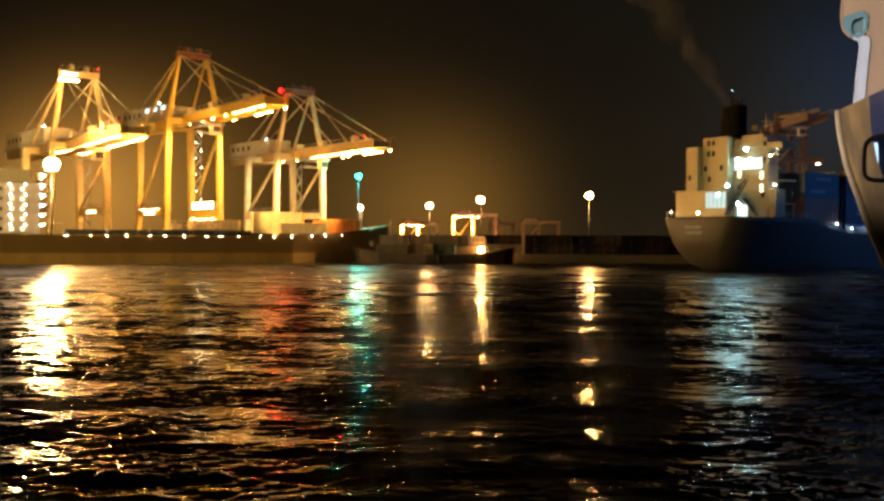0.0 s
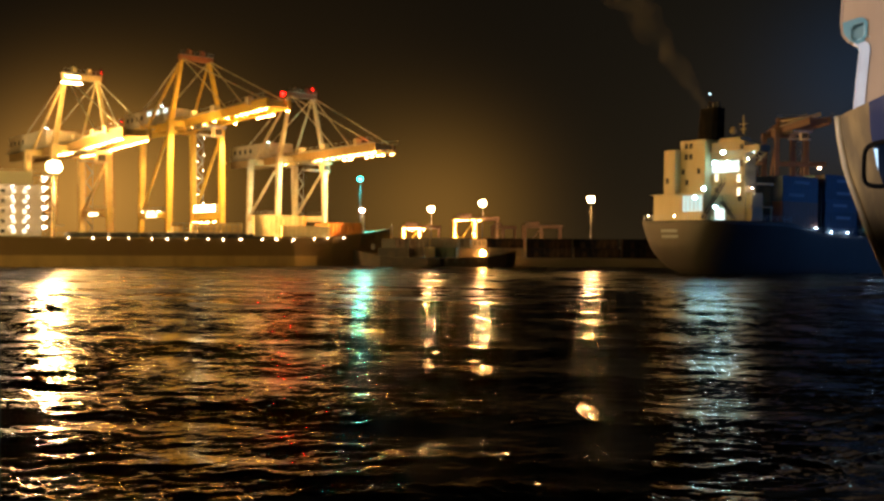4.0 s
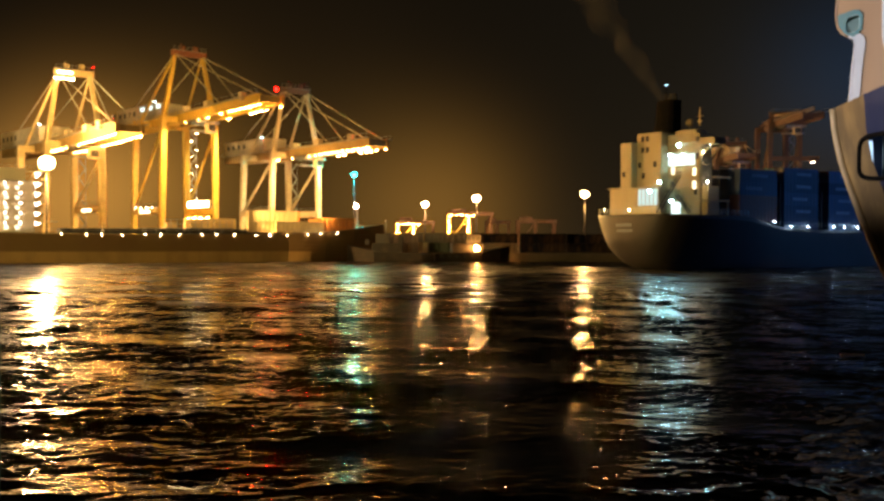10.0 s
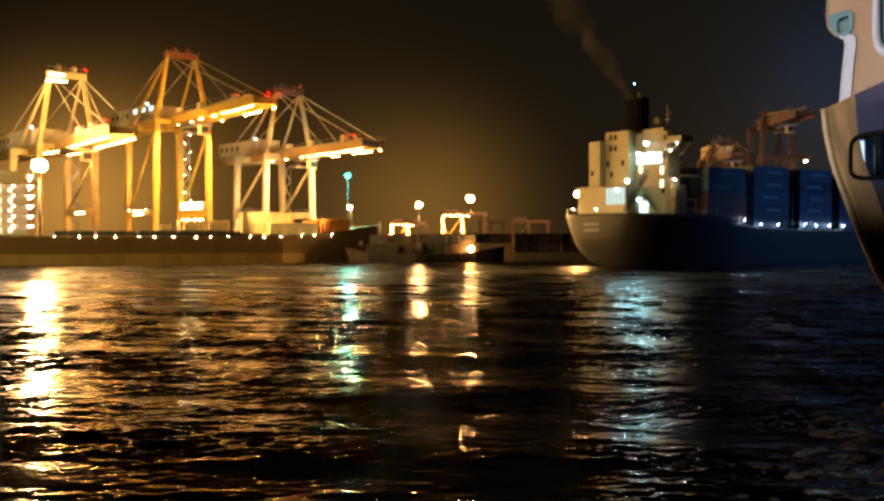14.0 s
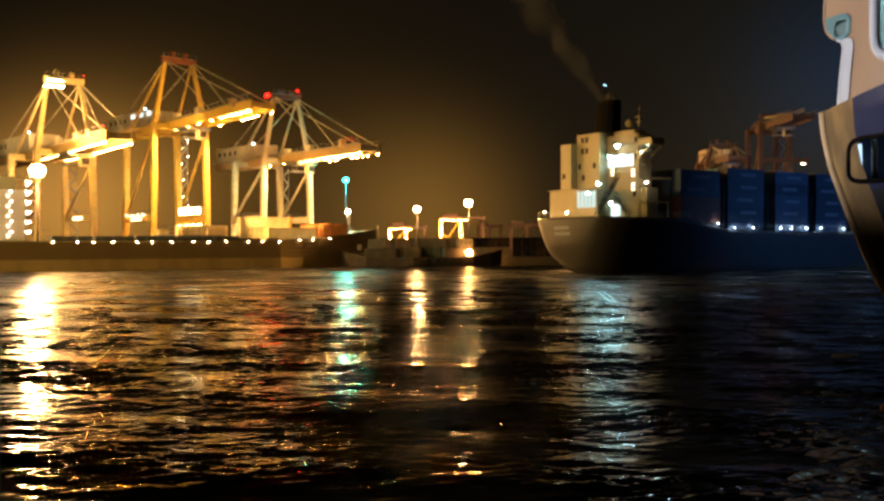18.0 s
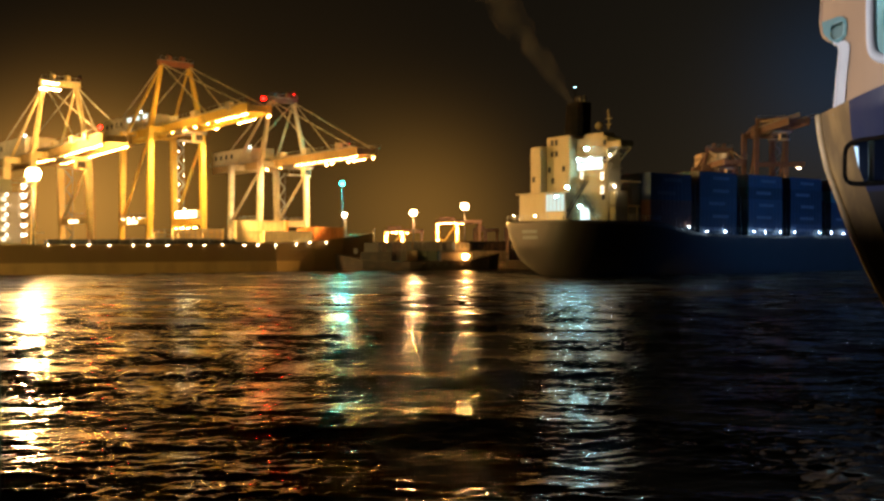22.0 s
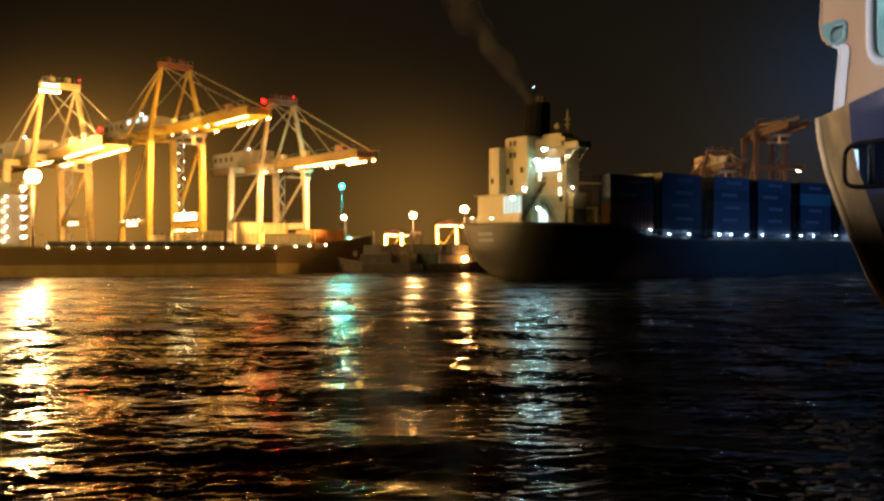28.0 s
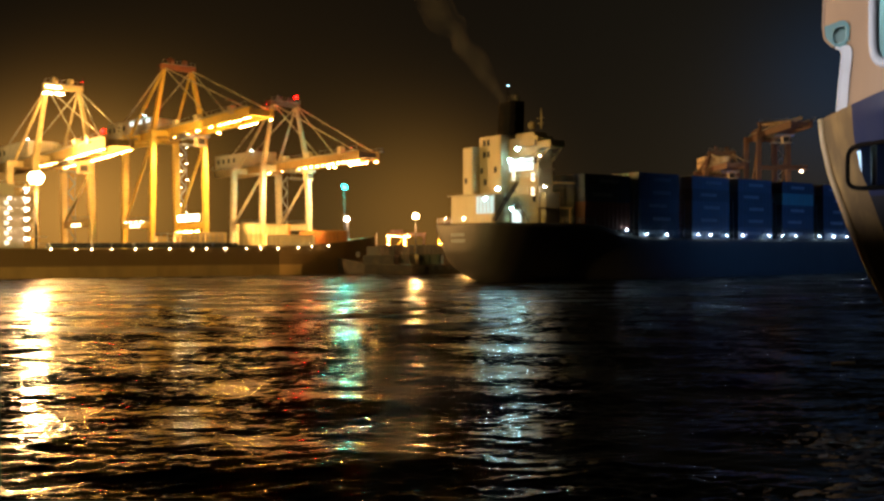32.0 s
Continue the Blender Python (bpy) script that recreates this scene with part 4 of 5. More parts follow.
beam(bm, (4.5, -6.6, 30.2), (4.5, -4.6, 30.2), 0.1)
beam(bm, (4.5, -6.2, 29.2), (4.5, -5.0, 29.2), 0.3, 0.2)
part("radar_mast", bm, M_HOUSE, vessel, "white radar mast")
part("radome", ball(B(), (4.4, -3.2, 29.1), 0.8, 2), M_HOUSE, vessel, "white radome", smooth=True)
# boat deck edge and stores crane
part("boat_deck_edge", beam(B(), (-0.5, -9.4, 13.4), (7.6, -10.2, 13.4), 0.8, 0.22), M_HOUSE, vessel, "pale boat deck edge")
part("boat_frame", beam(B(), (7.5, -10.1, 10.5), (7.5, -10.1, 13.3), 0.25), M_HOUSE, vessel)
part("store_arm", beam(B(), (4.6, -8.7, 18.1), (9.4, -9.3, 18.1), 0.35), M_HOUSE, vessel, "pale stores crane arm")
part("mooring_winch", rod(B(), (11.4, -9.2, 11.3), (12.6, -9.2, 11.3), 0.6, n=12), M_HOUSE, vessel, "pale deck winch", smooth=True)
# cargo
rng = random.Random(5)
BAR = mesh_from("lettering_bar", box(B(), -2.6, 2.6, -0.02, 0.012, -0.32, 0.32), M_LETTER)
BAYS = ((17.2, 9.6, 4), (32.0, 7.9, 5), (48.2, 7.9, 5), (63.4, 7.9, 5), (79.4, 7.9, 5), (95.8, 7.9, 5), (112.2, 8.6, 4))
for bay, (x, base, tiers) in enumerate(BAYS):
    for row in range(8) if bay < 6 else range(1, 7):
        y = -8.96 + row * 2.56
        for t in range(tiers - (1 if (row * 7 + bay * 3) % 11 == 0 and row > 0 else 0)):
            kind = rng.choices(("blue", "teal", "brown", "green"), (14, 0.4, 0.5, 0.6))[0]
            if row == 0:
                kind = "blue"
            if row == 0 and bay == 0 and t < 2:
                kind = "brown"
            if row == 0 and bay == 4 and t == 3:
                kind = "teal"
            c = part("container", BOXES[kind], None, vessel, at=pose(x + rng.uniform(-0.08, 0.08), y, base + t * 2.6))
            if row == 0 and kind == "blue":
                part("lettering_bar", BAR, None, c, at=pose(rng.uniform(-1.5, 1.5), -1.22, 1.35))
    bm = B()
    for yy in (-10.1, 10.1):
        beam(bm, (x + 7.3, yy, base - 0.6), (x + 7.3, yy, base + 8.2), 0.3)
    for z in (2.7, 5.3, 7.9):
        beam(bm, (x + 7.3, -10.1, base + z), (x + 7.3, 10.1, base + z), 0.25)
    part("lashing_bridge", bm, M_DARK, vessel, "dark lashing bridge")
    part("hatch_cover", box(B(), x - 6.4, x + 6.4, -9.6, 9.6, base - 0.7, base - 0.01), M_DARK, vessel, bevel=0.05)
bm = B()
rail(bm, (21, -10.4, 8.6), (112, -9.9, 8.2), 1.0, 3.0)
part("side_rail", bm, M_STEEL, vessel, "steel side rail")
for k, x in enumerate((22, 27.5, 33.6, 43.2, 47.3, 52.6, 58.2, 67.6, 72.6, 77.6, 87.0, 93.0, 98.5, 106)):
    part("side_lamp", ball(B(), (x, -10.72, 8.75 + (0.8 if k == 0 else 0)), 0.16, 1, 0.85), G_BLUE, vessel, "small cool side lamp")


# ---- smoke ----
smoke = thing("smoke", pose(0, 0, 0), "thin brown funnel smoke drifting back", "smoke", kind="stuff")
bm = B()
rng = random.Random(3)
DRIFT = ((0, 0, 0), (-2.6, 0, 4.5), (-7.0, 0, 10.2), (-10.2, 0, 14.8), (-13.6, 0, 19.2), (-18.0, 0, 24.0), (-24, 0, 29))
for size in (1.0, 0.68, 0.4):
    rings, n = [], 12
    for k in range(49):
        f = k / 48 * 5.99
        i = int(f)
        c = Vector(DRIFT[i]).lerp(Vector(DRIFT[i + 1]), f - i)
        c += Vector((0.35 * math.sin(f * 5.1), 0, 0.3 * math.sin(f * 7.3 + 1))) * (0.3 + 0.35 * f)
        r = (0.7 + 0.62 * f) * size
        ring = []
        for j in range(n):
            a = j * math.tau / n
            q = r * (1 + 0.22 * math.sin(3.1 * f + 2 * a + 4 * size) + rng.uniform(-0.1, 0.1))
            ring.append(bm.verts.new(c + Vector((0.82 * math.cos(a), 0.1, 0.57 * math.cos(a))) * q + Vector((0, math.sin(a), 0)) * q))
        rings.append(ring)
    for p, q in zip(rings, rings[1:]):
        for j in range(n):
            bm.faces.new((p[j], p[(j + 1) % n], q[(j + 1) % n], q[j]))
part("plume", bm, M_SMOKE, smoke, smooth=True)


# ---- far terminal ----
def yard_crane(x0, x1, y, top, lit, label):
    c = thing("yard_crane", pose(x0, y, QUAY - 0.3), label, "yard crane", "yard cranes")
    L, h = x1 - x0, top - QUAY
    # unlit halves wear the dull red paint: their shade is in the colour
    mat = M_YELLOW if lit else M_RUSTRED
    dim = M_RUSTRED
    for x in (0, L * 0.46, L):
        for dy in (0, 7):
            if x == L * 0.46 and dy:
                continue
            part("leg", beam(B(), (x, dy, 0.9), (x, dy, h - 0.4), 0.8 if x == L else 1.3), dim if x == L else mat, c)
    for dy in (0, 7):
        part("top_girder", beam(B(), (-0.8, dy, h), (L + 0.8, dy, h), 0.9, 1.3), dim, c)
        part("sill", beam(B(), (-0.8, dy, 0.9), (0.8, dy, 0.9), 0.7, 0.8), mat, c)
        part("sill", beam(B(), (L - 0.8, dy, 0.9), (L + 0.8, dy, 0.9), 0.7, 0.8), mat, c)
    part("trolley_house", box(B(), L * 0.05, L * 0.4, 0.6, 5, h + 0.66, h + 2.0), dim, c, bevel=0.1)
    part("side_brace", beam(B(), (0.2, 0, 2), (L * 0.44, 0, h - 1), 0.4), mat, c)
    part("side_brace", beam(B(), (L * 0.44, 0, 2), (0.2, 0, h * 0.55), 0.4), mat, c)
    for x in (-0.1, L + 0.1):
        for dy in (-0.7, 0.7, 6.3, 7.7):
            part("wheel", rod(B(), (x - 0.3, dy, 0.5), (x + 0.3, dy, 0.5), 0.5, n=12), M_DARK, c, "rubber-tyred wheel")
    if lit:
        flood(c, (L * 0.58, -0.9, h - 0.9), (1.2, 0.8, 0.4))
        for k in range(4):
            flood(c, (L * 0.06 + k * L * 0.12, -0.9, h - 0.7), (1.0, 0.7, 0.5))
        for z in (0.26, 0.37, 0.48, 0.59, 0.70, 0.81, 0.92):
            flood(c, (0.1, -0.9, h * z), (0.9, 0.6, 0.5))
            flood(c, (L * 0.46, -0.9, h * z), (0.9, 0.6, 0.5))
    return c


yard_crane(-21, -6, 420, 13.2, True, "yellow rubber-tyred yard crane, brightly lit on one side")
yard_crane(0.7, 18.7, 420, 17.0, True, "yellow rubber-tyred yard crane, brightly lit on one side")
yard_crane(31.6, 47.6, 440, 14.2, False, "dim yard crane far across the terminal")
yard_crane(18, 28, 450, 14.0, False, "dim yard crane far across the terminal")

rng = random.Random(11)
for k in range(-2, 13):
    x = 13 + k * 12.9
    for row in range(2):
        for t in range(1 + (k * 5 + row) % 2 if row == 0 and k >= 0 else 2):
            ob = new("container", BOXES[rng.choice(("unlit", "unlit", "green", "grey"))])
            ob.matrix_basis = pose(x, (268 if k >= 0 else 274) + row * 2.8, QUAY - 0.3 + t * 2.6)
            tagged(ob, "dull freight container stacked on the far quay", "container", "far quay containers")
for k in range(3):
    ob = new("container", BOXES["cream" if k == 0 else "green"])
    ob.matrix_basis = pose(-6.2 + k * 2.7, 266.4, QUAY - 0.3, 0, 0, 90)
    tagged(ob, "pale freight container on the far quay" if k == 0 else "dull freight container on the far quay", "container", "far quay containers")


def harbour_tug(x, y, turn, label):
    c = thing("tugboat", pose(x, y, 0, 0, 0, turn), label, "tugboat", "tugboats")
    part("hull", loft([(-11, 0.2, 2.2, 2.5, 3.6, 0.5), (-8, -1, 2.2, 3.2, 4.2, 0.5), (4, -1, 2.6, 3.6, 4.3, 0.5), (9, -1, 3.6, 1.6, 3.2, 0.8), (12, 0.3, 4.2, 0.1, 0.7, 1)]), M_TUG, c, "black hull")
    part("deckhouse", box(B(), -3, 5, -2.6, 2.6, 2.4, 4.7), M_TUG, c, bevel=0.1)
    w = part("wheelhouse", box(B(), 0.5, 4.2, -1.9, 1.9, 4.71, 7.0), M_GREYBOX, c, "small wheelhouse", bevel=0.1)
    for k in range(3):
        part("window", box(B(), 0.9 + k * 1.1, 1.7 + k * 1.1, -1.96, -1.9, 5.4, 6.5), M_DARK, w)
    part("funnel", box(B(), -2.6, -1.4, -0.6, 0.6, 4.71, 7.0), M_DARK, c, bevel=0.1)
    part("mast", rod(B(), (2, 0, 7), (2, 0, 10.5), 0.09, n=6), M_STEEL, c)
    for k in range(6):
        part("fender", rod(B(), (-8 + k * 2, -4.5, 1.5), (-8 + k * 2, -4.2, 1.5), 0.5, n=10), M_DARK, c, "black tyre fender")
    return c


harbour_tug(-13.5, 250, 170, "dark tugboat lying off the far quay")
harbour_tug(4.0, 251, 8, "dark tugboat with a bright working lamp")
for x, y, z in ((7.4, 247.3, 3.5), (14.6, 256.5, 3.3)):
    m = thing("work_lamp", pose(x, y, 0), "bright warm working lamp by the waterside", "lamp", "work lamps")
    part("stand", beam(B(), (0, 0, 2.5 if y < 255 else 2.2), (0, 0, z), 0.15), M_STEEL, m)
    part("lamp", ball(B(), (0, 0, z), 0.7 if x < 10 else 0.4, 2), G_FLOOD, m, "glowing lamp", smooth=True)

# dim red cranes and sheds behind the moving ship
c4 = gantry_crane((119.5, 360.0, QUAY - 0.3), -90, 14.5, 11, 43.5, 48, 35, -4, M_RUSTRED, M_RUSTRED, M_RUSTRED, "dull red gantry crane far behind, barely lit", False)
part("service_beam", beam(B(), (8.6, -6.4, 32.6), (8.6, 11.5, 32.6), 1.0, 1.6), M_RUSTRED, c4)
flood(c4, (8.8, 9.4, 31.3), (2.0, 0.8, 0.3), G_SMALL)
part("raised_jib", beam(B(), (8.0, -3.5, 45.8), (8.0, 9.8, 50.4), 1.5), M_PALE, c4, "pale raised jib")
c5 = gantry_crane((108.0, 384.0, QUAY - 0.3), -90, 14.5, 13, 33.0, 40, 26, -14, M_RUSTRED, M_RUSTRED, M_RUSTRED, "dull red gantry crane far behind, barely lit")
# fill spots added in mid-air before the far cranes
spot("far_crane_fill", (108, 318, 42), (119, 360, 36), 1900, (1.0, 0.74, 0.5), 70)
spot("far_crane_fill", (100, 350, 40), (108, 384, 34), 1700, (1.0, 0.70, 0.45), 80)
# unseen quay flood at the left, then spots added for ship and bow
spot("quay_flood", (-140, 60, 30), (-94, 148, 6), 620000, (1.0, 0.65, 0.20), 92, 1.0)
# beams added at the mast and c3 boom to gild the ship's stern
spot("mast_flood", (-93.5, 233.5, 22.0), (30, 192, 12), 120000, (1.0, 0.50, 0.11), 50, 0.8)
spot("stern_fill", on_crane(c3, 44, 0, 27), (20, 190, 9), 1200000, (1.0, 0.54, 0.13), 22, 0.8)
# added unseen spot for the near bow, narrowed to spare the lower hull
spot("bow_fill", (-60, 36, 14), (19, 44, 15.2), 170000, (0.95, 0.86, 0.85), 13.2, 0.6)


# ---- bow of the near ship ----
STEM = ((0.0, 4.4), (4.5, 2.1), (6.7, 1.22), (9.1, 0.40), (10.6, 0.10), (11.6, 0.0), (13.0, -0.05))


def curve_at(table, z):
    return float(np.interp(z, [p[0] for p in table], [p[1] for p in table]))


def breadth(a, z):
    return 8.0 * (1 - math.exp(-max(a, 0) / (4.6 + (11.6 - z) * 0.9)))


def shell(edge, zs, run, hole, inset=0.0, side=1, step=0.2, rise=0.0):
    """One side of a bow: rows of height, columns aft of the edge; hole(a, z) leaves faces out."""
    bm = B()
    grid = []
    n = int(run / step)
    for z in zs:
        e = edge(z)
        lift = rise * max(0.0, (z - 10.4) / 1.2)
        row = []
        for k in range(n + 1):
            d = (k / n) ** 1.25 * run
            aft = d + e - curve_at(STEM, min(z, 12.9))
            zz = z + lift * min(aft, 3.5)
            row.append(bm.verts.new((-(e + d), side * max(0.0, breadth(aft, min(zz, 11.6)) - inset), zz)))
        grid.append(row)
    for r, s in zip(grid, grid[1:]):
        for k in range(n):
            c = (r[k].co + s[k + 1].co) / 2
            if not hole(-c.x, c.z):
                bm.faces.new((r[k], r[k + 1], s[k + 1], s[k]))
    bmesh.ops.delete(bm, geom=[v for v in bm.verts if not v.link_faces], context="VERTS")
    return bm


def in_round(a, z, a0, a1, z0, z1, r):
    da, dz = max(a0 + r - a, 0, a - (a1 - r)), max(z0 + r - z, 0, z - (z1 - r))
    return da * da + dz * dz < r * r


near = thing("moored_ship", pose(17.45, 45, 0, 0, 0, 160), "bow of a moored ship, rusty blue hull under a cream forecastle", "ship")
HOLE = (1.05, 3.8, 8.35, 10.22, 0.5)


def thicken(ob, t):
    m = ob.modifiers.new("thick", "SOLIDIFY")
    m.thickness = t
    return ob


def rim(a0, a1, z0, z1, r, tube_r, side_at, n=40):
    """A rounded-rectangle ring that follows the shell."""
    bm = B()
    pts = []
    for k in range(n):
        ang = k * math.tau / n
        ca, sa = math.cos(ang), math.sin(ang)
        e = 2 / 5.0
        a = (a0 + a1) / 2 + (a1 - a0) / 2 * math.copysign(abs(ca) ** e, ca)
        z = (z0 + z1) / 2 + (z1 - z0) / 2 * math.copysign(abs(sa) ** e, sa)
        pts.append(Vector((-a, side_at(a, z), z)))
    tube(bm, pts, tube_r, 8, True)
    return bm


hull_zs = list(np.arange(7.4, 11.61, 0.2))
low_zs = list(np.arange(-1.0, 7.41, 0.3))
hull_port = part("hull_side", shell(lambda z: curve_at(STEM, z), hull_zs, 36, lambda a, z: in_round(a, z, *HOLE), rise=0.3), M_BOWDARK, near, "dark hull side", smooth=True)
part("hull_side", shell(lambda z: curve_at(STEM, z), hull_zs, 36, lambda a, z: False, 0, -1, rise=0.3), M_BOWBROWN, near, "rust-streaked hull side", smooth=True)
part("blue_band", shell(lambda z: curve_at(STEM, z) + 1.15, list(np.arange(8.0, 11.61, 0.2)), 34, lambda a, z: in_round(a, z, *HOLE), -0.03, rise=0.3), M_BOWBLUE, near, "navy blue bulwark band", smooth=True)
hull_y = lambda a, z: breadth(a - curve_at(STEM, z), min(z, 11.6))
part("chock_rim", rim(*HOLE, 0.11, lambda a, z: hull_y(a, z) + 0.02), M_FUNNEL, near, "heavy dark mooring chock rim", smooth=True)
bm = B()
box(bm, -4.6, -1.2, -0.9, 0.6, 8.3, 8.42)
box(bm, -4.6, -1.2, -1.0, -0.9, 8.3, 10.9)
box(bm, -4.72, -4.6, -1.0, 2.2, 8.3, 10.9)
part("chock_room", bm, M_BOWBLUE, near, "dark blue inner bulkhead")
# lit jamb plate of the chock built as a glowing rod
part("glowing_jamb", rod(B(), (-1.5, 0.4, 8.55), (-1.45, 0.4, 10.05), 0.15, n=8), G_CHOCK, near, "glowing rod standing in for the lit chock jamb")
bm = B()
for x in (-2.1, -2.8):
    rod(bm, (x, 0.85, 8.43), (x, 0.85, 10.4), 0.13, n=10)
part("chock_roller", bm, M_STEEL, near, "upright mooring roller", smooth=True)
for side in (1, -1):
    part("lower_hull", shell(lambda z: curve_at(STEM, z), low_zs, 36, lambda a, z: False, 0, side), M_BOWDARK, near, "dark lower hull", smooth=True)
# tan strip on dark hull: grazing light's fade aft put into colour
part("stem_strip", shell(lambda z: curve_at(STEM, z) + 0.01, hull_zs, 1.15, lambda a, z: False, -0.025, 1, 0.2, 0.3), M_BOWBROWN, near, "tan rust-streaked stem strip, brightness painted in", smooth=True)
part("stem_strip", shell(lambda z: curve_at(STEM, z) + 0.01, low_zs, 1.15, lambda a, z: False, -0.025, 1, 0.2), M_BOWBROWN, near, "tan rust-streaked stem strip, brightness painted in", smooth=True)
# stem bar and rub rail
bm = tube(B(), [(-curve_at(STEM, z) + 0.02, 0, z) for z in np.arange(0.0, 11.7, 0.4)], 0.17)
part("stem_bar", bm, M_BOWGOLD, near, "rounded stem bar", smooth=True)
part("deck", box(B(), -34, -6, -6, 6, 11.0, 11.1), M_DECK, near)
# cream forecastle screen with its openings
EDGE = ((11.5, 0.62), (11.9, 0.66), (13.0, 0.74), (14.2, 0.86), (14.5, 0.80), (14.8, 0.42), (15.2, 0.17), (15.8, 0.10), (16.5, 0.14), (18.5, 0.2))
SMALL = (0.46, 1.0, 14.74, 15.5, 0.26)
THROAT = (0.36, 1.1, 14.62, 15.62, 0.3)
BIG = (2.0, 5.6, 13.3, 17.0, 0.7)
white_y = lambda a, z: max(0.02, breadth(a - curve_at(STEM, min(z, 12.9)), 11.6) - 0.12)
screen = thicken(part("forecastle_screen", shell(lambda z: curve_at(EDGE, z), list(np.arange(11.4, 18.4, 0.14)), 18, lambda a, z: in_round(a, z, *THROAT) or in_round(a, z, *BIG), 0.12, 1, 0.14), M_BOWWHITE, near, "cream painted forecastle screen", smooth=True), 0.16)
thicken(part("forecastle_screen", shell(lambda z: curve_at(EDGE, z), list(np.arange(11.4, 18.4, 0.35)), 18, lambda a, z: a < 5, 0.12, -1, 0.3), M_BOWWHITE, near, "cream painted forecastle screen", smooth=True), 0.16)
part("opening_rim", rim(*SMALL, 0.05, lambda a, z: white_y(a, z) + 0.01), M_TEALIN, screen, "pale rim of a fairlead", smooth=True)
part("opening_rim", rim(*BIG, 0.22, lambda a, z: white_y(a, z) + 0.01), M_BOWEDGE, screen, "white rim of a large opening", smooth=True)
part("edge_plate", shell(lambda z: curve_at(EDGE, z), list(np.arange(11.5, 14.72, 0.155)), 0.34, lambda a, z: False, 0.02, 1, 0.1), M_BOWEDGE, screen, "front edge plate painted as lit bluish white", smooth=True)
part("fairlead_plate", shell(lambda z: curve_at(EDGE, z), list(np.arange(14.5, 15.82, 0.03)), 1.3, lambda a, z: in_round(a, z, *SMALL) or not in_round(a, z, -0.2, 1.08, 14.56, 15.74, 0.42), 0.015, 1, 0.03), M_BOWTEAL, screen, "teal plate round the fairlead", smooth=True)
for z0, z1, mat, label in ((11.5, 14.7, M_BOWEDGE, "rounded front edge painted as lit bluish white"), (14.7, 18.3, M_BOWWHITE, "rounded cream front edge")):
    bm = tube(B(), [(-curve_at(EDGE, z), white_y(curve_at(EDGE, z), z) - 0.05, z) for z in np.arange(z0, z1 + 0.05, 0.15)], 0.09)
    part("screen_edge", bm, mat, screen, label, smooth=True)
part("fairlead_throat", box(B(), -1.14, -0.42, white_y(0.7, 15.1) - 0.36, white_y(0.7, 15.1) - 0.3, 14.7, 15.62), M_TEALIN, screen, "pale lit throat behind the fairlead", bevel=0.02)
part("inner_lamp", rod(B(), (-1.25, -0.05, 14.9), (-1.25, -0.05, 15.5), 0.06, n=8), G_INNER, near, "cool lamp behind the screen")
part("inner_lamp", rod(B(), (-3.0, 0.3, 17.4), (-5.0, 0.3, 17.4), 0.14, n=8), G_INNER, near, "cool lamp behind the screen")
part("inner_wall", box(B(), -9, -2.2, -1.4, -1.3, 11.2, 18.2), M_TEALIN, near, "pale teal inner wall")
part("inner_winch", rod(B(), (-4.6, -0.8, 13.0), (-3.2, -0.8, 13.0), 0.6, n=14), M_DARK, near, "dark mooring winch drum", smooth=True)

# cool blue spot added out of view over the water, for the ship's side
spot("cool_side_fill", (152, 165, 26), (106, 240, 8), 64000, (0.10, 0.34, 1.0), 95, 1.0)

# small floats on the water
for x, y, r, mat, label in ((14.9, 33.2, 0.16, M_ROPE, "orange mooring float with a length of rope"), (19.3, 48.5, 0.1, M_WHITE, "small pale float on the water")):
    f = thing("float", pose(x, y, 0.05), label, "float", "floats")
    part("body", ball(B(), (0, 0, 0), r, 2, 0.7), mat, f, smooth=True)
    part("line", rod(B(), (0, 0, 0.02), (1.1, 0.1, 0.0), 0.06, n=6), mat, f)


# ---- what moves ----
TRACK = [(0, 56.5, 203.34), (1, 55.16, 203.0), (2, 53.81, 202.5), (3, 52.38, 201.95), (5.5, 49.05, 200.76), (7, 46.9, 199.75), (8, 45.62, 199.36), (9, 44.25, 198.85), (10, 42.77, 198.1), (11, 41.36, 197.65),
         (12, 40.12, 197.4), (13, 38.75, 196.9), (14, 37.34, 196.25), (16.5, 33.89, 195.0), (17, 33.04, 194.57), (18, 31.78, 193.95), (19, 30.47, 193.4), (20, 29.1, 192.9), (21, 27.6, 192.4), (22, 26.21, 191.7),
         (23, 24.79, 190.85), (24, 23.32, 190.25), (25, 22.09, 189.85), (27.5, 18.48, 188.21), (28, 17.85, 187.84), (29, 16.45, 187.25), (30, 15.01, 186.6), (31, 13.55, 186.0), (32, 12.19, 185.32)]
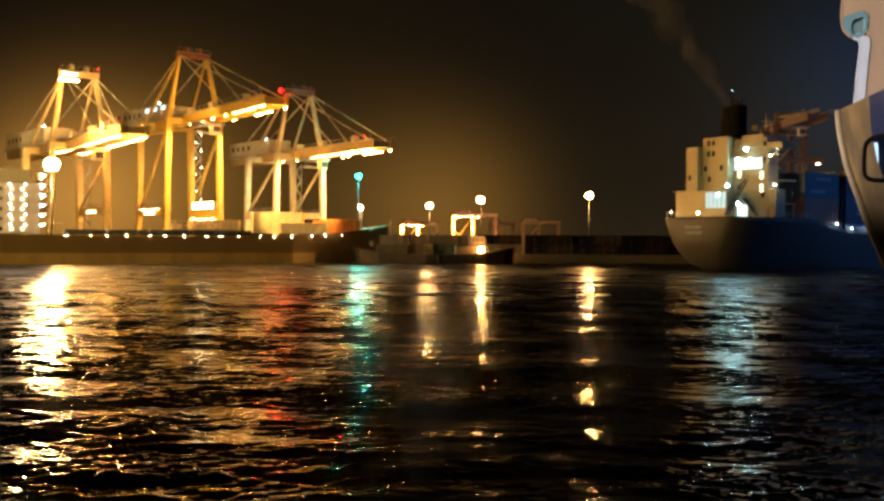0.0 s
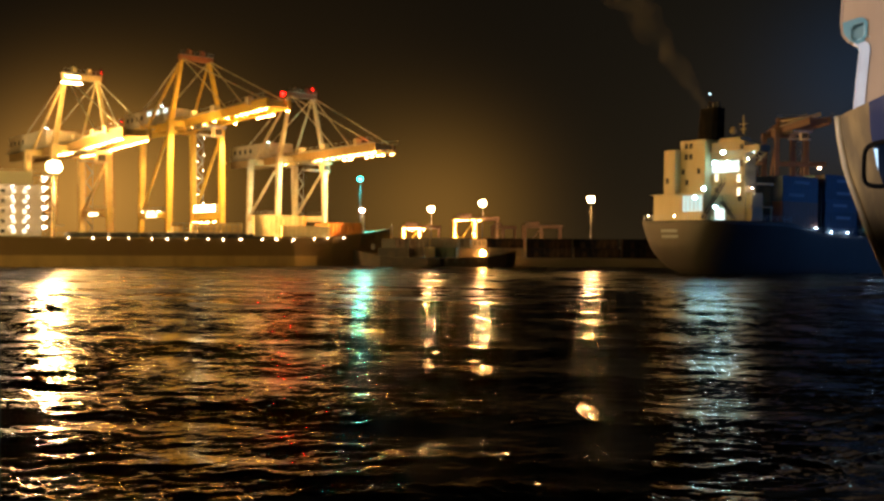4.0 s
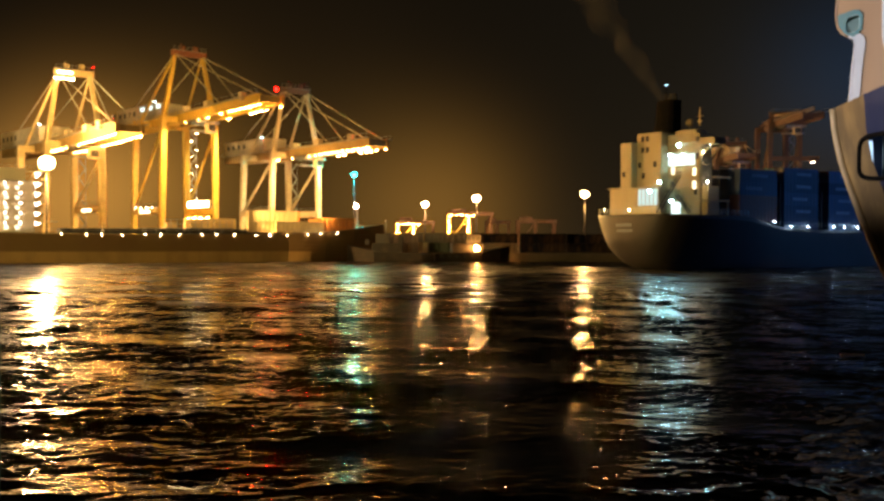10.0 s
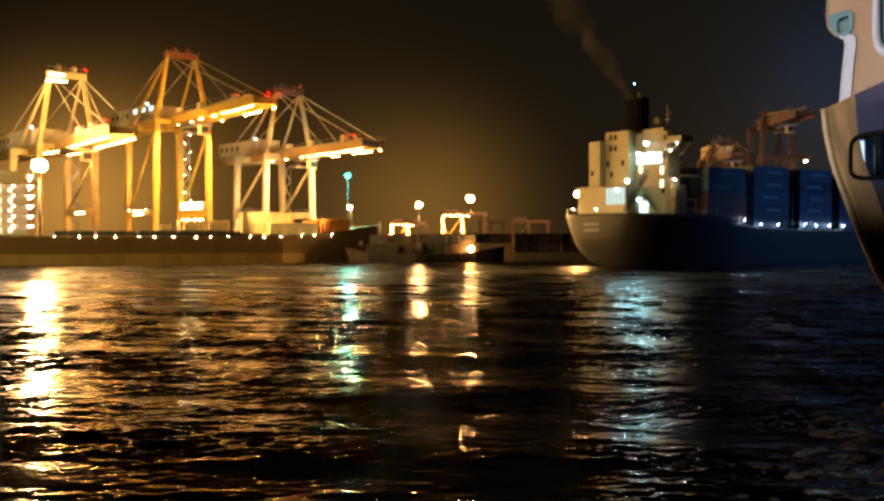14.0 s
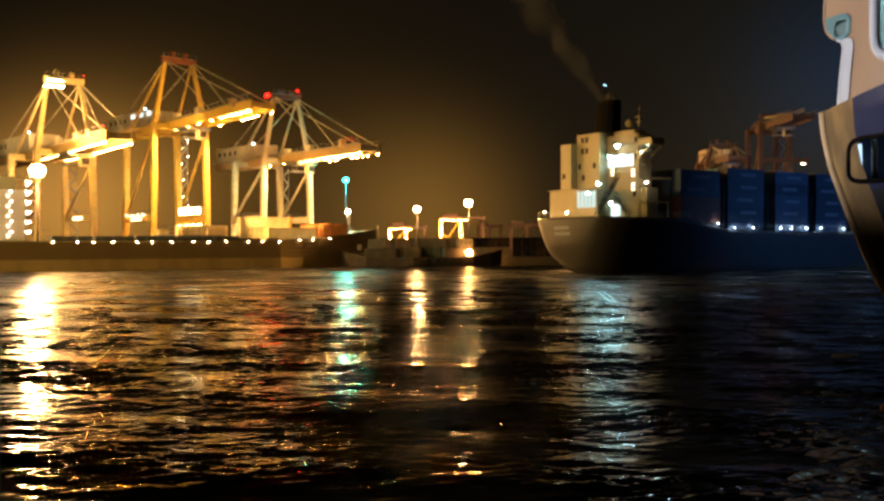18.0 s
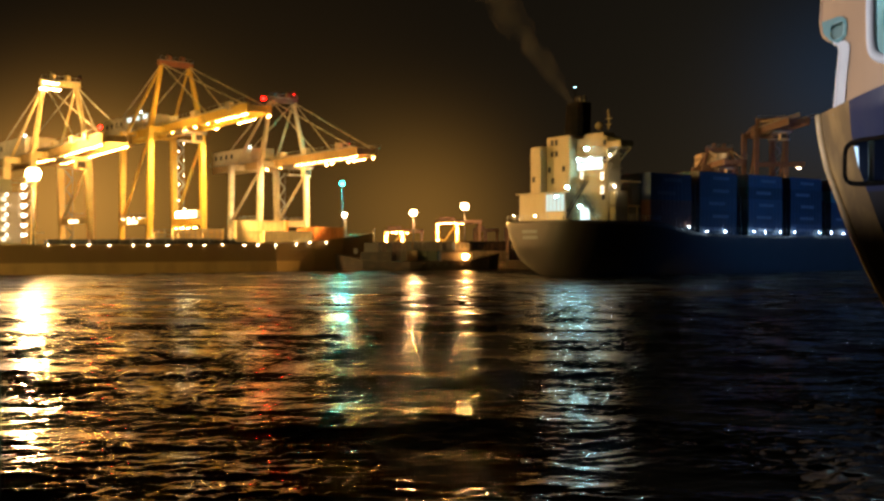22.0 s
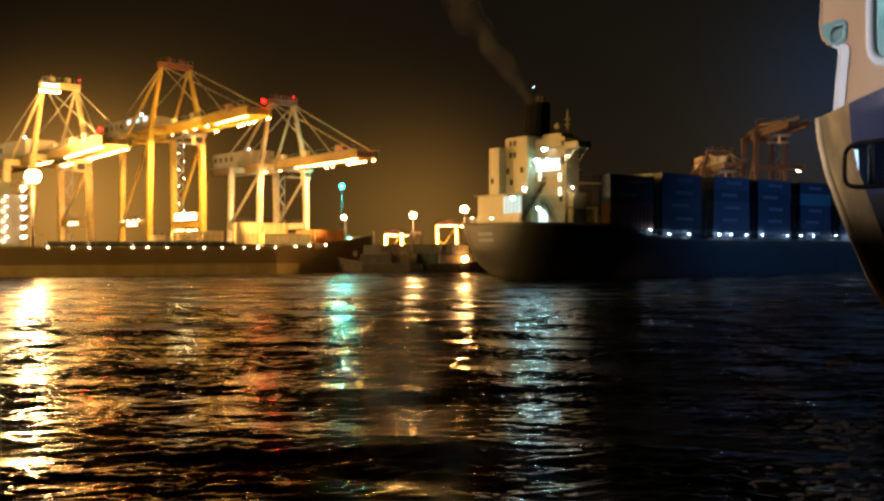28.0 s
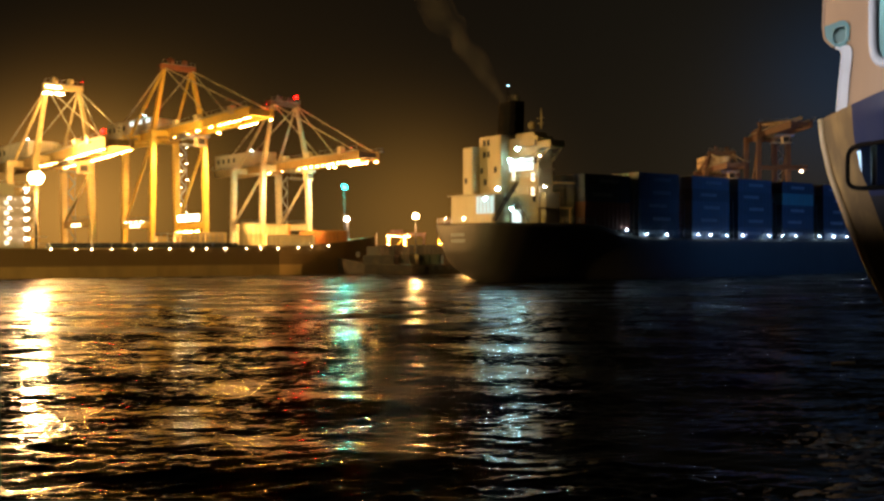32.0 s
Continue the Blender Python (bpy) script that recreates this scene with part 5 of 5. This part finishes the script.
SWELL = [(0, 0, -0.017), (1, -0.01, -0.11), (2, -0.06, -0.12), (3, -0.1, -0.055), (5.5, -0.09, -0.15), (6, -0.06, -0.15), (7, -0.027, -0.024), (8, 0.01, 0.019), (9, 0, 0), (10, -0.008, -0.004), (11, -0.047, -0.077),
         (12, -0.07, -0.105), (13, -0.077, -0.084), (14, -0.052, -0.072), (16.5, -0.018, -0.093), (17, -0.007, -0.107), (18, -0.04, -0.093), (19, -0.085, -0.064), (20, -0.103, -0.084), (21, -0.093, -0.086),
         (22, -0.005, -0.017), (23, 0.026, -0.038), (24, 0.013, -0.124), (25, 0.011, -0.081), (27.5, 0.007, -0.038), (28, 0.01, -0.01), (29, -0.046, -0.022), (30, -0.047, -0.03), (31, 0.015, -0.088), (32, 0.005, -0.065)]
# seconds during which each red beacon faces the eye
LIT = {
    "A": [(-1, 1.5)] + [(2.5 + 3 * k, 4.5 + 3 * k) for k in range(8)] + [(26.5, 28.5), (30.5, 31.5)],
    "B": [(0.6 + 2 * k, 1.7 + 2 * k) for k in range(16)],
    "C": [(0.4 + 2 * k, 1.4 + 2 * k) for k in range(16)],
    "D": [(0.55 + 2 * k, 1.8 + 2 * k) for k in range(9)] + [(18.6, 20.4), (20.6, 22.4), (22.6, 24.3), (24.6, 25.4), (27, 33)],
    "E": [(0.7 + 2 * k, 1.5 + 2 * k) for k in range(16)],
}


def beacon_rows(at, spans, facing):
    rows = []
    steps = []
    for a, b in spans:
        steps += [(a, 0), (b, 180)]
    angle = 0.0 if spans[0][0] <= 0 else 180.0
    rows.append((0.0, pose(*at, 0, 0, facing + angle)))
    for t, want in steps:
        if t <= 0.2 or t > 31.6:
            continue
        goal = angle + 180
        for k in range(4):
            rows.append((t - 0.12 + 0.08 * k, pose(*at, 0, 0, facing + angle + 60 * k)))
        angle = goal
    rows.append((32.0, pose(*at, 0, 0, facing + angle)))
    return rows


def motions():
    walk(vessel, [(t, pose(x, y, 0, 0, 0, SHIP_TURN)) for t, x, y in TRACK])
    walk(smoke, [(t, pose(x + 0.4, y + 2.0, 33.4, 0, 0, 6)) for t, x, y in TRACK])
    walk(near, [(t, pose(17.45 + dx, 45, dz, 0, 0, 160)) for t, dx, dz in SWELL])
    walk(water, [(0, pose(0, 0, 0)), (16, pose(-3.5, -9.0, 0)), (32, pose(-7, -18.0, 0))])
    for key, (ob, at) in BEACONS.items():
        walk(ob, beacon_rows(at, LIT[key], -32))


motions()
